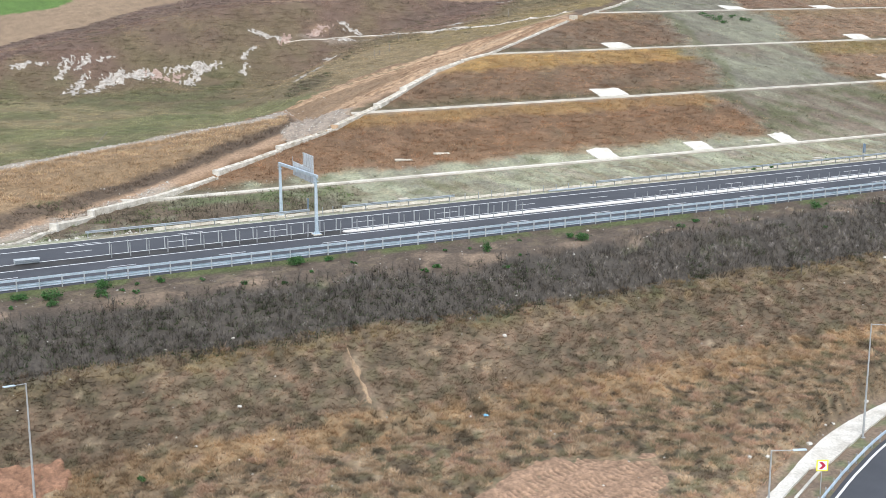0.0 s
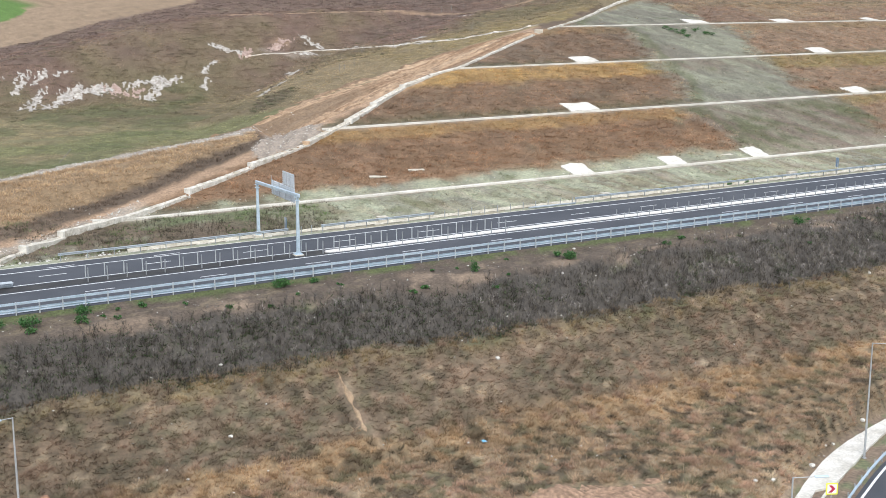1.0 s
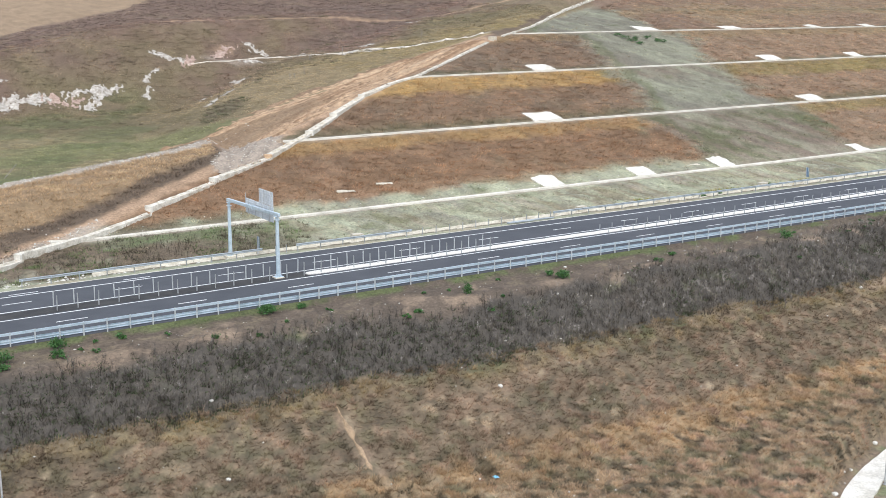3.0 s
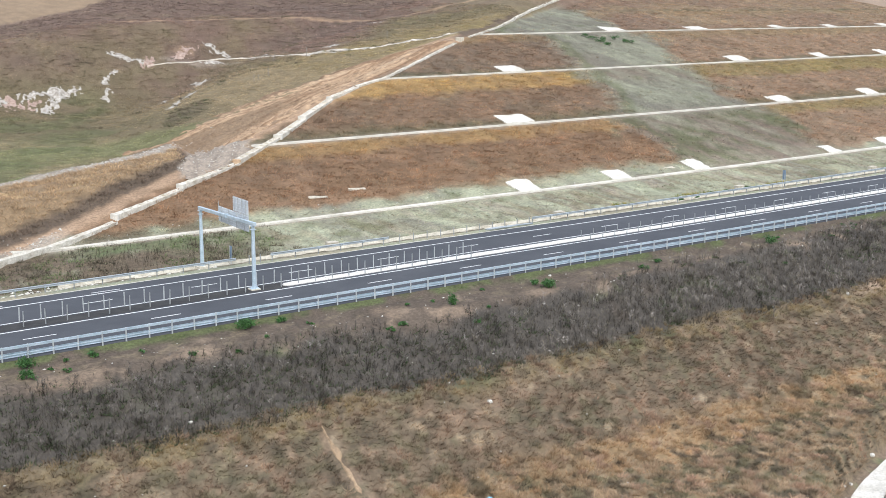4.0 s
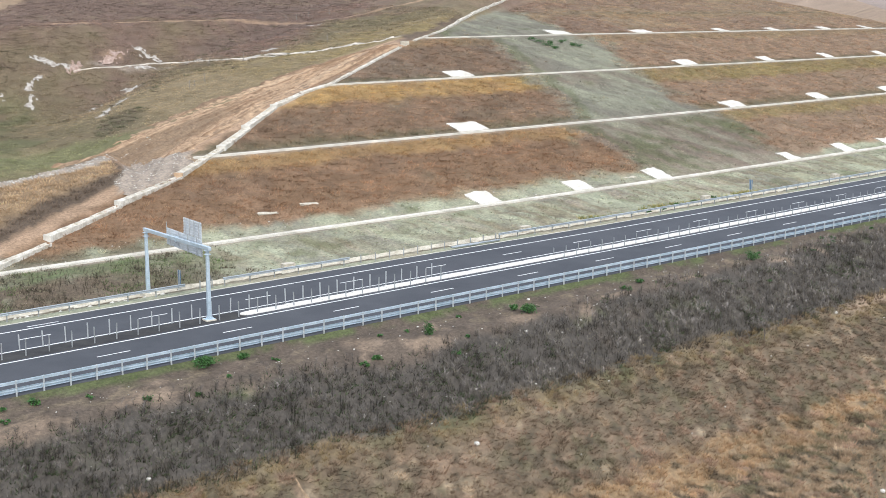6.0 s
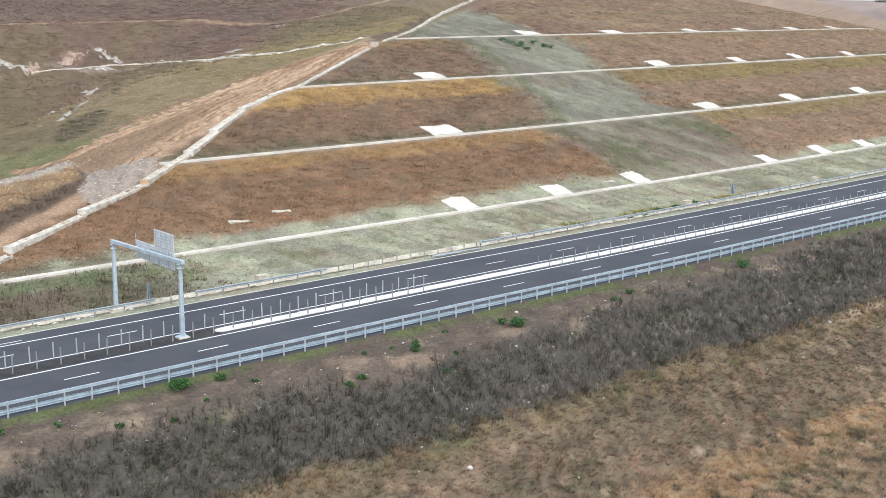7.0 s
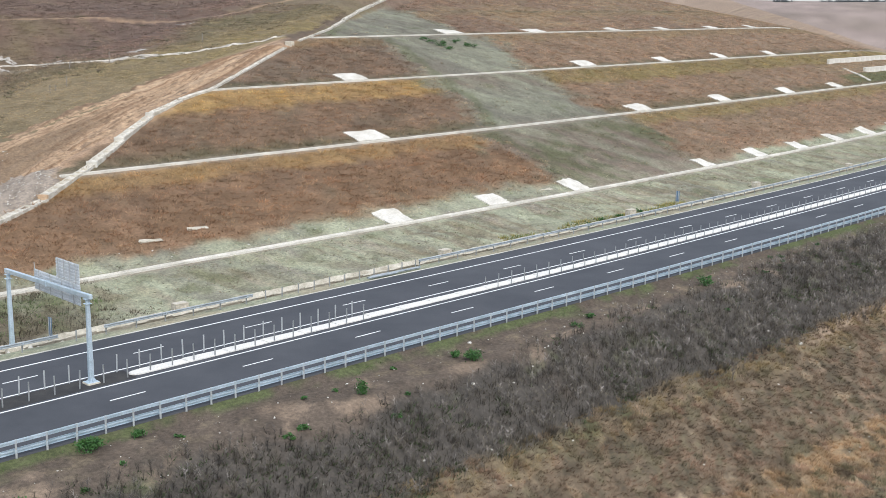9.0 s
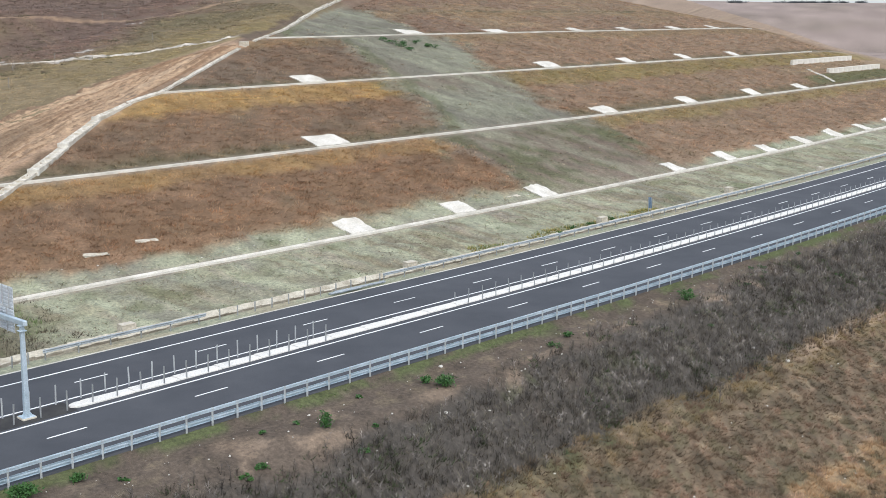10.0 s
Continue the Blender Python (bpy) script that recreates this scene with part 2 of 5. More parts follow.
    rust = mix('rust', 'rust2', sstep(.0, .7, e3 + .4*e1 + (n0 - 75)*.010 + (x - 120)*.003)); em = sstep(120, 155, x + 6*e1)[..., None]*.75; rust = rust*(1 - em) + (np.array((.262, .186, .130))*(1 + .14*e1)[..., None])*em; cd = (sstep(79, 81, n0)*sstep(104, 102, n0)*sstep(135, 115, x)*.55 + sstep(54, 57, n0)*sstep(72, 64, n0)*sstep(125, 105, x)*.35 + .28*sstep(.0, .8, fbm(x, y, 4.5, 3, 147)))[..., None]; cd = np.clip(cd, 0, .8); rust = rust*(1 - cd) + np.array((.150, .115, .088))*cd; lp = (.38*sstep(.1, .9, fbm(x, y, 4.0, 3, 149)))[..., None]; rust = rust*(1 - lp) + np.array((.245, .160, .108))*lp; dkp = .38*sstep(.2, 1.0, e1 + .3*e2); rust = rust*(1 - dkp[..., None]) + A['grass2']*dkp[..., None]
    band = np.where(n0 < 56, .60 + .25*sstep(110, 130, x), np.where(n0 < 80, 1.0, .35)); g0 = np.where((n0 > 54) & (n0 < 80), .60, .72); yel = np.clip(sstep(0, .12, f - g0 + .04*e1 + .03*e2)*(.8 + .3*e1)*band, 0, 1)
    east = sstep(104, 110, x + 4*e1); rust = rust*(1 - yel[..., None]) + (A['gold']*(1 - east[..., None]) + A['olive']*east[..., None])*yel[..., None]
    low = sstep(np.where((n0 > 54) & (n0 < 80), .22, .12), .03, f + .05*e2)*sstep(30, 50, n0)*.7; rust = rust*(1 - low[..., None]) + (A['green']*.6 + A['earth']*.4)*low[..., None]
    rust = rust*(.90 + .20*sstep(-.5, .5, fbm(x, y, 1.5, 3, 145)))[..., None]
    col = col*(1 - up[..., None]) + rust*up[..., None]
    put(up*sstep(103, 108, n)*sstep(-.6, .6, e3)*.5, 'hill'); put(up*sstep(104, 112, n)*sstep(-.2, .7, fbm(x*.6, n0, 7., 4, 143))*.55, 'grass3')
    put(sstep(30, 31.5, n)*sstep(36.5, 33, n + 1.5*e1)*sstep(40, 60, x)*sstep(140, 125, x)*.38, 'grey')
    xl = 103 + np.interp(n0, [30, 51, 57, 78, 81, 102, 105, 140], [-4, -5, 1, 9, 9, 17, 5, 35]); xr = np.interp(n0, [30, 39, 51, 56, 62, 78, 80, 93, 104, 140], [133, 135, 140, 140, 138, 143, 141, 151, 150, 156])
    bare = sstep(-3.5, 3.5, x - xl + 4*e1 + 2*e2)*sstep(-4, 4, xr - x + 5*e1 + 2*e2)*sstep(29.5, 30.5, n0)*sstep(150, 135, n0)
    put(bare*.95, 'grey2'); put(bare*sstep(54, 51, n0)*.6, 'hill'); put(bare*sstep(124, 112, x + 4*e1)*sstep(78, 82, n0)*sstep(104, 102, n0)*.7, 'hill'); put(bare*sstep(66, 76, n0 + 3*e1)*sstep(79, 77, n0)*.5, 'hill'); put(bare*sstep(-.6, 1.3, fbm(x*1.0 + n0*.5, n0*.3, 3., 4, 141) + .4*sstep(56, 60, n0))*.62, 'grey'); put(bare*sstep(-.1, .6, e1 - .3*e2)*sstep(56, 50, n0)*.6, 'green'); put(bare*sstep(.5, 1., e1)*.6, 'green')
    put(sstep(2.2, .8, np.abs(x - xl + 3*e1 - 3))*sstep(30, 33, n0)*sstep(130, 100, n0)*.5, 'green')
    put(sstep(258, 268, x)*sstep(338, 328, x)*sstep(55.5, 57, n0)*sstep(62.5, 61.5, n0)*.8, 'green'); put(sstep(250, 270, x)*sstep(63.5, 64.5, n0)*sstep(70, 69, n0)*.5, 'grass3')
    for b in BENCH:
        put(sstep(1.5, .7, np.abs(n0 - b) + .4*e2)*(.5 if b > 60 else .6), 'gravel')
    # valley and hills to the west of the cascade
    q = ditch_q(x, y) + .6*e2; yt = track_y(x) + .6*e1
    w = sstep(.2, 1.2, q)*sstep(15.5, 18, n)*(1 - sstep(150, 215, x))
    L = mix('hill2', 'hill', sstep(-.3, .5, .6*e3 + .022*(y - 142))); L = L*(1 - .35*sstep(.2, .9, e1)[..., None]) + A['hill2']*(.35*sstep(.2, .9, e1))[..., None]; hs = (sstep(.2, .8, fbm(x, y*.6, 5., 4, 193))*.5)[..., None]; L = L*(1 - hs) + A['grass3']*.85*hs
    def putL(mask, c):
        nonlocal L
        m = np.clip(mask, 0, 1)[..., None]; L = L*(1 - m) + A[c]*m
    putL(sstep(3, -4, y + 3*e1 - np.interp(x, [-40, -24, -11, 2, 13, 24, 32], [142, 133, 120, 109, 103, 92, 80]))*(.85 + .15*e2), 'field'); putL(sstep(3, -4, y - np.interp(x, [-40, -24, -11, 2, 13, 24, 32], [142, 133, 120, 109, 103, 92, 80]))*sstep(-.3, .35, fbm(x*.35 - y*.15, y*1.3, 12., 4, 191))*.68, 'meadow'); putL(sstep(24, 40, x)*sstep(136, 122, y)*(.85 + .2*e1), 'spur'); putL(sstep(56, 70, x)*sstep(134, 120, y)*(.45 + .5*e1), 'olive')
    putL(sstep(36, 24, x)*sstep(148, 136, y)*sstep(-.1, .6, fbm(x, y, 9., 3, 151))*.6, 'green'); putL(sstep(150.5, 153.5, y + e1)*sstep(.0, .8, e3 + .4*e1 + .3)*.6, 'mauve'); putL(sstep(3.2, 1.0, np.hypot((x - 31)/2.0 - (y - 98)/3.0, (y - 98)/3.4) + .6*e1)*.7, 'grass2')
    low = sstep(.8, -.8, y - yt); he = x - 14.5 - .31*(y - 58)
    putL(low*sstep(1.5, -.5, he), 'straw'); putL(low*sstep(1.5, -.5, he)*sstep(.2, .9, e3 + .5*e1)*.35, 'rust')
    # eroded bank of the hump, its shade painted in as darker earth; sandy strip below
    putL(low*sstep(7.4, 5.8, q + .7*e1)*sstep(3.5, 2, he + e2), 'bank'); putL(low*sstep(1.6, .6, np.abs(he - .8 + .5*e2))*sstep(2, 4, q), 'bank'); putL(low*sstep(4.0, 2.8, q + .6*e1)*sstep(24, 14, x)*.9, 'dirt')
    putL(low*sstep(2.9, 1.9, q + .5*e1)*sstep(-8, -13, x), 'gravel')
    putL(low*sstep(15, 21, x + 2*e1), 'dirt'); rut = fbm(ditch_q(x, y), (x + .69*y)*.07, .9, 3, 163); putL(low*sstep(18, 24, x)*sstep(.1, .7, rut)*.55, 'rust'); putL(low*sstep(18, 24, x)*sstep(.2, .8, -rut)*.45, 'pale'); putL(low*sstep(15, 21, x)*sstep(.1, .8, fbm(x*.6 - y*.6, (x + y)*.15, 2.5, 3, 161))*.6, 'earth'); putL(low*sstep(30, 70, x)*sstep(6, 12, q + 2*e1)*.6, 'grass')
    putL(sstep(2.4, 1.6, np.abs(y - yt))*sstep(34, 22, x), 'gravel'); putL(sstep(1.6, .6, np.abs(y - yt - 2.6) + .4*e2)*sstep(30, 20, x)*sstep(-10, 0, x)*.8, 'bank')
    pp = (x + .69*(y - 38.5))/1.215; putL(low*np.maximum(sstep(1.0, 1.8, he + .3*e2), sstep(-1.4, -.4, he + .3*e2)*sstep(5, 3.6, q))*sstep(34, 31, pp + e1)*sstep(.5, 1.5, q), 'gravel')
    py = np.interp(x, [30, 49.5, 60, 67, 71, 78, 87, 95, 101], [153, 151.5, 148.5, 142, 132, 124, 120, 115, 112.6]); putL(sstep(1.6, .5, np.abs(y - py - 1.2*e1) + .6*np.abs(e2))*sstep(36, 48, x)*sstep(104, 98, x)*(.65 + .5*e2)*np.interp(x, [40, 66, 74], [.2, .3, 1.0]), 'rock')
    putL(sstep(3.6, 2.6, q + e1)*sstep(.8, 1.2, q)*sstep(94, 99, x)*sstep(135, 122, x), 'bank')
    putL(sstep(1.1, .5, np.abs(y - hill_path(x) - .3*e1))*sstep(40, 46, x)*.9, 'dirt')
    putL(sstep(-1, 1.5, y - tan_edge(x) + 1.5*e1)*sstep(75, 62, x), 'tan'); putL(sstep(-2, 1, y - np.interp(x, [-40, -10, -3, 5, 12, 20], [300, 286, 276, 271, 287, 320]) + e3)*sstep(24, 18, x), 'crop')
    putL(sstep(1.2, .7, np.hypot((x - 53)/2.6, (y - 155.7)/1.6) + .4*e2)*.6, 'dirt')
    col = col*(1 - w[..., None]) + L*w[..., None]
    # distant ground and ridge paled: haze put into the base colour
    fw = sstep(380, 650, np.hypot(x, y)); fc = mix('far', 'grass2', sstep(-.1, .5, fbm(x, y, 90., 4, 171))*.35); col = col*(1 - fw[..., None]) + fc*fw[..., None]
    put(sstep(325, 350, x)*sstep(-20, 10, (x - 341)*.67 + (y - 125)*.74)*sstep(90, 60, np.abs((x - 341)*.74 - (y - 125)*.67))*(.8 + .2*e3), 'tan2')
    r = ramp_r(x, y); rz = sstep(91.2, 90.6, r)*sstep(-40, -46, n0); put(rz, 'pale'); put(rz*.55, 'earth'); put(rz*sstep(.1, .6, e2)*.8, 'lush')
    shade = 1 + .16*e2 + .10*fbm(x, y, .6, 2, 181)
    return np.clip(col*shade[..., None], .01, .8)

A4 = lambda *c: np.array(c)
def cells(x, y, size, seed):
    """Random numbers from 0 to 1, one for each tussock of about that size."""
    u = (x*.83 - y*.56)/size + .45*fbm(x, y, size*1.3, 2, seed); v = (x*.56 + y*.83)/size + .45*fbm(x, y, size*1.3, 2, seed + 5); u = u + .5*(np.floor(v) % 2)
    return lattice(np.floor(u), np.floor(v), seed), lattice(np.floor(u), np.floor(v), seed + 1), lattice(np.floor(u), np.floor(v), seed + 2)
def blend(a, b, m): m = np.clip(m, 0, 1)[:, None]; return a*(1 - m) + b*m
def field_colour(x, n, y):
    """Tussock colours: mauve-brown above, an orange band, straw and olive below."""
    p1 = fbm(x, y, 3.0, 3, 313); p2 = fbm(x, y, 4.0, 3, 315); p4 = fbm(x, y, 11., 3, 321); N = len(x); u, v, w = cells(x, y, .9, 331)
    upper = sstep(-37.2, -33.8, n + .9*p1); one = np.ones((N, 1))
    c = blend(A4(.292, .222, .146)*one, A4(.190, .147, .104), upper)
    c = blend(c, A4(.285, .200, .142), (u < .22 + .22*p2)*(.85 - .3*upper))
    c = blend(c, A4(.140, .136, .084), ((u > .52) & (u < .68 + .16*p1 + .12*p4))*(.8 - .25*upper))
    c = blend(c, A4(.385, .310, .215), (u > .94 - .05*(1 - upper))*.7)
    band = sstep(-40.2, -38.0, n + 1.4*p1)*sstep(-33.4, -35.6, n + 1.4*p1); c = blend(c, A4(.318, .222, .130), (w < .12 + .55*band)*np.clip(band*(.8 + .5*p2) + .25*(1 - upper), 0, 1)*.85)
    edge = sstep(-27.6, -24.8, n + .6*p1); c = blend(c, A4(.250, .196, .104), edge*(w < .55)*.75)
    c = blend(c, A4(.088, .078, .058), (v < .25 + .16*p1 - .12*band)*(.70 - .20*upper))
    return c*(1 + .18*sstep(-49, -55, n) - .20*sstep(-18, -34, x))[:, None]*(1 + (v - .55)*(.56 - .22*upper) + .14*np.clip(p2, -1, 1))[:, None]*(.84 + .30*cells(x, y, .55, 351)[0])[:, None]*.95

# ---- materials ----
def nodes_of(name, rough=.9, spec=.2, metal=0.0):
    m = bpy.data.materials.new(name); m.use_nodes = True
    t = m.node_tree; b = t.nodes["Principled BSDF"]
    b.inputs["Roughness"].default_value = rough; b.inputs["Specular IOR Level"].default_value = spec; b.inputs["Metallic"].default_value = metal
    return m, t, b
def noise_node(t, scale, detail=5.0, rough=.6, coord="Object"):
    tc = t.nodes.new("ShaderNodeTexCoord"); nz = t.nodes.new("ShaderNodeTexNoise")
    nz.inputs["Scale"].default_value = scale; nz.inputs["Detail"].default_value = detail; nz.inputs["Roughness"].default_value = rough
    t.links.new(tc.outputs[coord], nz.inputs["Vector"]); return nz.outputs["Fac"]
def ramp_node(t, fac, stops):
    r = t.nodes.new("ShaderNodeValToRGB"); t.links.new(fac, r.inputs[0])
    el = r.color_ramp.elements
    while len(el) < len(stops): el.new(.5)
    for e, (p, c) in zip(el, stops): e.position = p; e.color = (*c, 1) if len(c) == 3 else c
    return r.outputs[0]
def mul_node(t, a, b, kind='MULTIPLY', fac=1.0):
    x = t.nodes.new("ShaderNodeMix"); x.data_type = 'RGBA'; x.blend_type = kind; x.inputs[0].default_value = fac
    t.links.new(a, x.inputs[6]); t.links.new(b, x.inputs[7]); return x.outputs[2]
def bump_node(t, b, fac, strength, dist=.05):
    n = t.nodes.new("ShaderNodeBump"); n.inputs["Strength"].default_value = strength; n.inputs["Distance"].default_value = dist
    t.links.new(fac, n.inputs["Height"]); t.links.new(n.outputs[0], b.inputs["Normal"])
def two_scale(name, lo, hi, s1, s2, rough=.85, spec=.3, metal=0.0, bump=.2, dist=.02):
    """Colour between lo and hi by a coarse and a fine noise, with fine relief."""
    m, t, b = nodes_of(name, rough, spec, metal)
    c1 = ramp_node(t, noise_node(t, s1, 4), [(.32, lo), (.68, hi)])
    fine = noise_node(t, s2, 6)
    c2 = ramp_node(t, fine, [(.3, (.78, .78, .78)), (.7, (1.18, 1.18, 1.18))])
    t.links.new(mul_node(t, c1, c2), b.inputs["Base Color"]); bump_node(t, b, fine, bump, dist)
    return m
def painted(name, rough=.95, bump=.5, scale=3.0, dist=.12):
    """Ground cover: the plan's base colour with grain at two scales."""
    m, t, b = nodes_of(name, rough, .1)
    at = t.nodes.new("ShaderNodeAttribute"); at.attribute_name = "cover"
    f1 = noise_node(t, scale, 6, .65); f2 = noise_node(t, scale*5.5, 4, .7)
    c = mul_node(t, at.outputs["Color"], ramp_node(t, f1, [(.3, (.62, .63, .65)), (.7, (1.36, 1.34, 1.29))]))
    c = mul_node(t, c, ramp_node(t, f2, [(.3, (.70, .71, .72)), (.72, (1.28, 1.27, 1.25))]))
    t.links.new(c, b.inputs["Base Color"]); bump_node(t, b, f1, bump, dist)
    return m
def blades(name):
    m, t, b = nodes_of(name, .9, .1)
    at = t.nodes.new("ShaderNodeAttribute"); at.attribute_name = "cover"
    geo = t.nodes.new("ShaderNodeNewGeometry")
    c = mul_node(t, at.outputs["Color"], ramp_node(t, geo.outputs["Random Per Island"], [(0, (.88, .88, .88)), (.5, (1, 1, 1)), (1, (1.14, 1.13, 1.11))]))
    t.links.new(c, b.inputs["Base Color"]); tr = t.nodes.new("ShaderNodeBsdfTranslucent"); t.links.new(c, tr.inputs[0]); mx = t.nodes.new("ShaderNodeMixShader"); mx.inputs[0].default_value = .45
    t.links.new(b.outputs[0], mx.inputs[1]); t.links.new(tr.outputs[0], mx.inputs[2]); t.links.new(mx.outputs[0], t.nodes["Material Output"].inputs[0]); return m
M_GROUND = painted("soil_and_turf")
M_BLADE = blades("dry_blades")
M_ASPHALT = two_scale("asphalt", (.050, .0535, .062), (.070, .0735, .083), .18, 26, .82, .35, 0, .25, .01)
M_PATCH = two_scale("old_asphalt", (.034, .034, .036), (.06, .058, .056), .6, 20, .9, .2, 0, .35, .015)
M_PAINT = two_scale("road_paint", (.74, .74, .74), (.88, .88, .87), 1.2, 30, .6, .3, 0, .1, .004)
M_STEEL = two_scale("galvanised_steel", (.40, .50, .57), (.58, .67, .74), .9, 14, .38, .5, .35, .04, .004)
M_STEEL2 = two_scale("dull_steel", (.34, .355, .36), (.48, .495, .50), 1.1, 18, .55, .4, .3, .06, .004)
M_FARRAIL = two_scale("weathered_zinc", (.30, .335, .36), (.43, .47, .495), 1.0, 16, .5, .4, .3, .05, .004)
M_POST = two_scale("bright_zinc", (.46, .48, .49), (.60, .62, .63), 1.3, 18, .5, .4, .15, .05, .004)
M_CONC = two_scale("pale_concrete", (.44, .415, .36), (.66, .635, .575), .35, 9, .9, .2, 0, .35, .02)
M_CASC = two_scale("weathered_cascade_concrete", (.38, .34, .275), (.66, .63, .565), .9, 5, .92, .2, 0, .5, .04)
M_CONC2 = two_scale("stained_concrete", (.40, .36, .29), (.58, .54, .46), .8, 6, .92, .2, 0, .45, .03)
M_DITCH = two_scale("soiled_concrete", (.33, .30, .24), (.56, .53, .45), .55, 5, .94, .15, 0, .6, .05)
M_SLAB = two_scale("white_stone_paving", (.50, .47, .41), (.70, .67, .61), .45, 5, .92, .2, 0, .7, .04)
M_KERB = two_scale("white_paving", (.63, .61, .57), (.74, .725, .69), .5, 9, .9, .2, 0, .15, .008)
M_RUSTBOX = two_scale("ochre_concrete", (.42, .28, .17), (.52, .38, .26), 1.0, 8, .9, .2, 0, .3, .02)
M_LEAF = two_scale("green_leaves", (.026, .080, .020), (.058, .145, .036), 2.2, 9, .6, .35, 0, .1, .01)
M_STONE = two_scale("white_stones", (.42, .40, .36), (.66, .64, .59), 3, 12, .9, .2, 0, .4, .02)
M_CHALK = two_scale("white_chalk", (.22, .19, .16), (.52, .49, .445), 1.3, 5.0, .95, .1, 0, .45, .12)
M_PINK = two_scale("pink_chalk", (.26, .175, .14), (.46, .36, .31), 1.3, 5.0, .95, .1, 0, .9, .2)
M_SHEET = two_scale("aluminium_sheet", (.52, .55, .58), (.66, .69, .71), 1.2, 12, .5, .4, .2, .05, .004)
M_BLUE = two_scale("sign_back_grey_blue", (.10, .17, .26), (.15, .24, .34), 1.5, 16, .5, .4, 0, .05, .004)
M_YELLOW = two_scale("fluorescent_yellow", (.75, .78, .05), (.85, .86, .08), 2, 20, .5, .4, 0, .03, .003)
M_WHITE = two_scale("white_sheet", (.76, .76, .76), (.82, .82, .82), 2, 20, .5, .4, 0, .03, .003)
M_RED = two_scale("red_sheet", (.38, .02, .05), (.46, .03, .07), 2, 20, .5, .4, 0, .03, .003)
M_WOOD = two_scale("weathered_post", (.20, .18, .16), (.34, .31, .28), 3, 20, .9, .2, 0, .3, .01)
M_BARK = two_scale("dead_twigs", (.10, .085, .075), (.20, .18, .165), 5, 25, .95, .1, 0, .2, .01)

# ---- builders ----
def mesh_of(name, verts, faces, mat, smooth=False):
    me = bpy.data.meshes.new(name); me.from_pydata([tuple(v) for v in verts], [], faces); me.materials.append(mat)
    if smooth: me.shade_smooth()
    me.update(); return me
def part(name, me, parent=None, label="", m=None):
    ob = new(name, me)
    if parent is not None: ob.parent = parent
    if m is not None: ob.matrix_local = m
    if label: ob["label"] = label
    return ob
def thing(name, label, category, group="", kind="", data=None, at=None):
    ob = new(name, data)
    if at is not None: ob.matrix_world = at
    return tagged(ob, label, category, group, kind)
def bm_mesh(name, bm, mat, bevel=0.0):
    if bevel:
        bmesh.ops.bevel(bm, geom=bm.edges[:], offset=bevel, segments=1, affect='EDGES', profile=.5)
    me = bpy.data.meshes.new(name); bm.to_mesh(me); bm.free(); me.materials.append(mat); return me
def box_bm(bm, size, at=(0, 0, 0), turn=None):
    m = Matrix.Translation(at)
    if turn is not None: m = m @ turn
    bmesh.ops.create_cube(bm, size=1, matrix=m @ Matrix.Diagonal((*size, 1)))
def cyl_bm(bm, r1, r2, h, at=(0, 0, 0), turn=None, seg=10):
    m = Matrix.Translation(at)
    if turn is not None: m = m @ turn
    bmesh.ops.create_cone(bm, cap_ends=True, segments=seg, radius1=r1, radius2=r2, depth=h, matrix=m @ Matrix.Translation((0, 0, h/2)))
def sweep(name, path, prof, mat, closed=True, jitter=0.0):
    """A profile of (side to the left, up) pairs drawn along points of a path."""
    P = np.asarray(path, float); T = np.gradient(P, axis=0); T[:, 2] = 0; T /= np.linalg.norm(T, axis=1)[:, None]
    N = np.stack([-T[:, 1], T[:, 0], 0*T[:, 0]], 1); K = len(prof); rng = np.random.default_rng(len(P))
    V = []
    for i in range(len(P)):
        for a, b in prof: V.append(P[i] + N[i]*(a + jitter*rng.uniform(-1, 1)) + np.array([0, 0, b + jitter*rng.uniform(-1, 1)]))
    F = []
    for i in range(len(P) - 1):
        for j in range(K if closed else K - 1):
            k = (j + 1) % K; F.append((i*K + j, (i + 1)*K + j, (i + 1)*K + k, i*K + k))
    if closed: F += [tuple(range(K)), tuple(range((len(P) - 1)*K, len(P)*K))[::-1]]
    return mesh_of(name, V, [f[::-1] for f in F], mat)
def along(x0, x1, n, dz=0.0, step=2.0, on_ground=False):
    xs = np.linspace(x0, x1, max(2, int(round(abs(x1 - x0)/step)) + 1)); ys = road_y(xs) + n
    zs = (height(xs, ys) if on_ground else road_z(xs)) + dz
    return np.stack([xs, ys, zs], 1)
def heading(x): return math.atan(float(road_y(x + .5) - road_y(x - .5)))
def at_road(x, n, dz=0.0, on_ground=False):
    y = float(road_y(x)) + n; z = float(height(x, y)) if on_ground else float(road_z(x))
    return Matrix.Translation((x, y, z + dz)) @ Matrix.Rotation(heading(x), 4, 'Z')

# ---- ground ----
def spaced(parts): return np.unique(np.concatenate([np.arange(a, b, s) for a, b, s in parts]).round(3))
gx = spaced([(-3000, -600, 240), (-600, -200, 40), (-200, -70, 6), (-70, 20, .7), (20, 150, .65), (150, 240, 1.2), (240, 360, 3), (360, 700, 10), (700, 2000, 32), (2000, 3300, 140)])
gn = spaced([(-700, -150, 60), (-150, -64, 1.3), (-64, -9.4, .55), (-9.4, 10, 4), (10, 34, .34), (34, 112, .75), (112, 176, .95), (176, 190, 2), (190, 300, 6), (300, 1300, 22), (1300, 3300, 140)])
GX, GN = np.meshgrid(gx, gn, indexing='ij'); GY = GN + road_y(GX)
GZ = height(GX, GY)
rough = sstep(-11.5, -13, GN) + sstep(16, 18, GN)
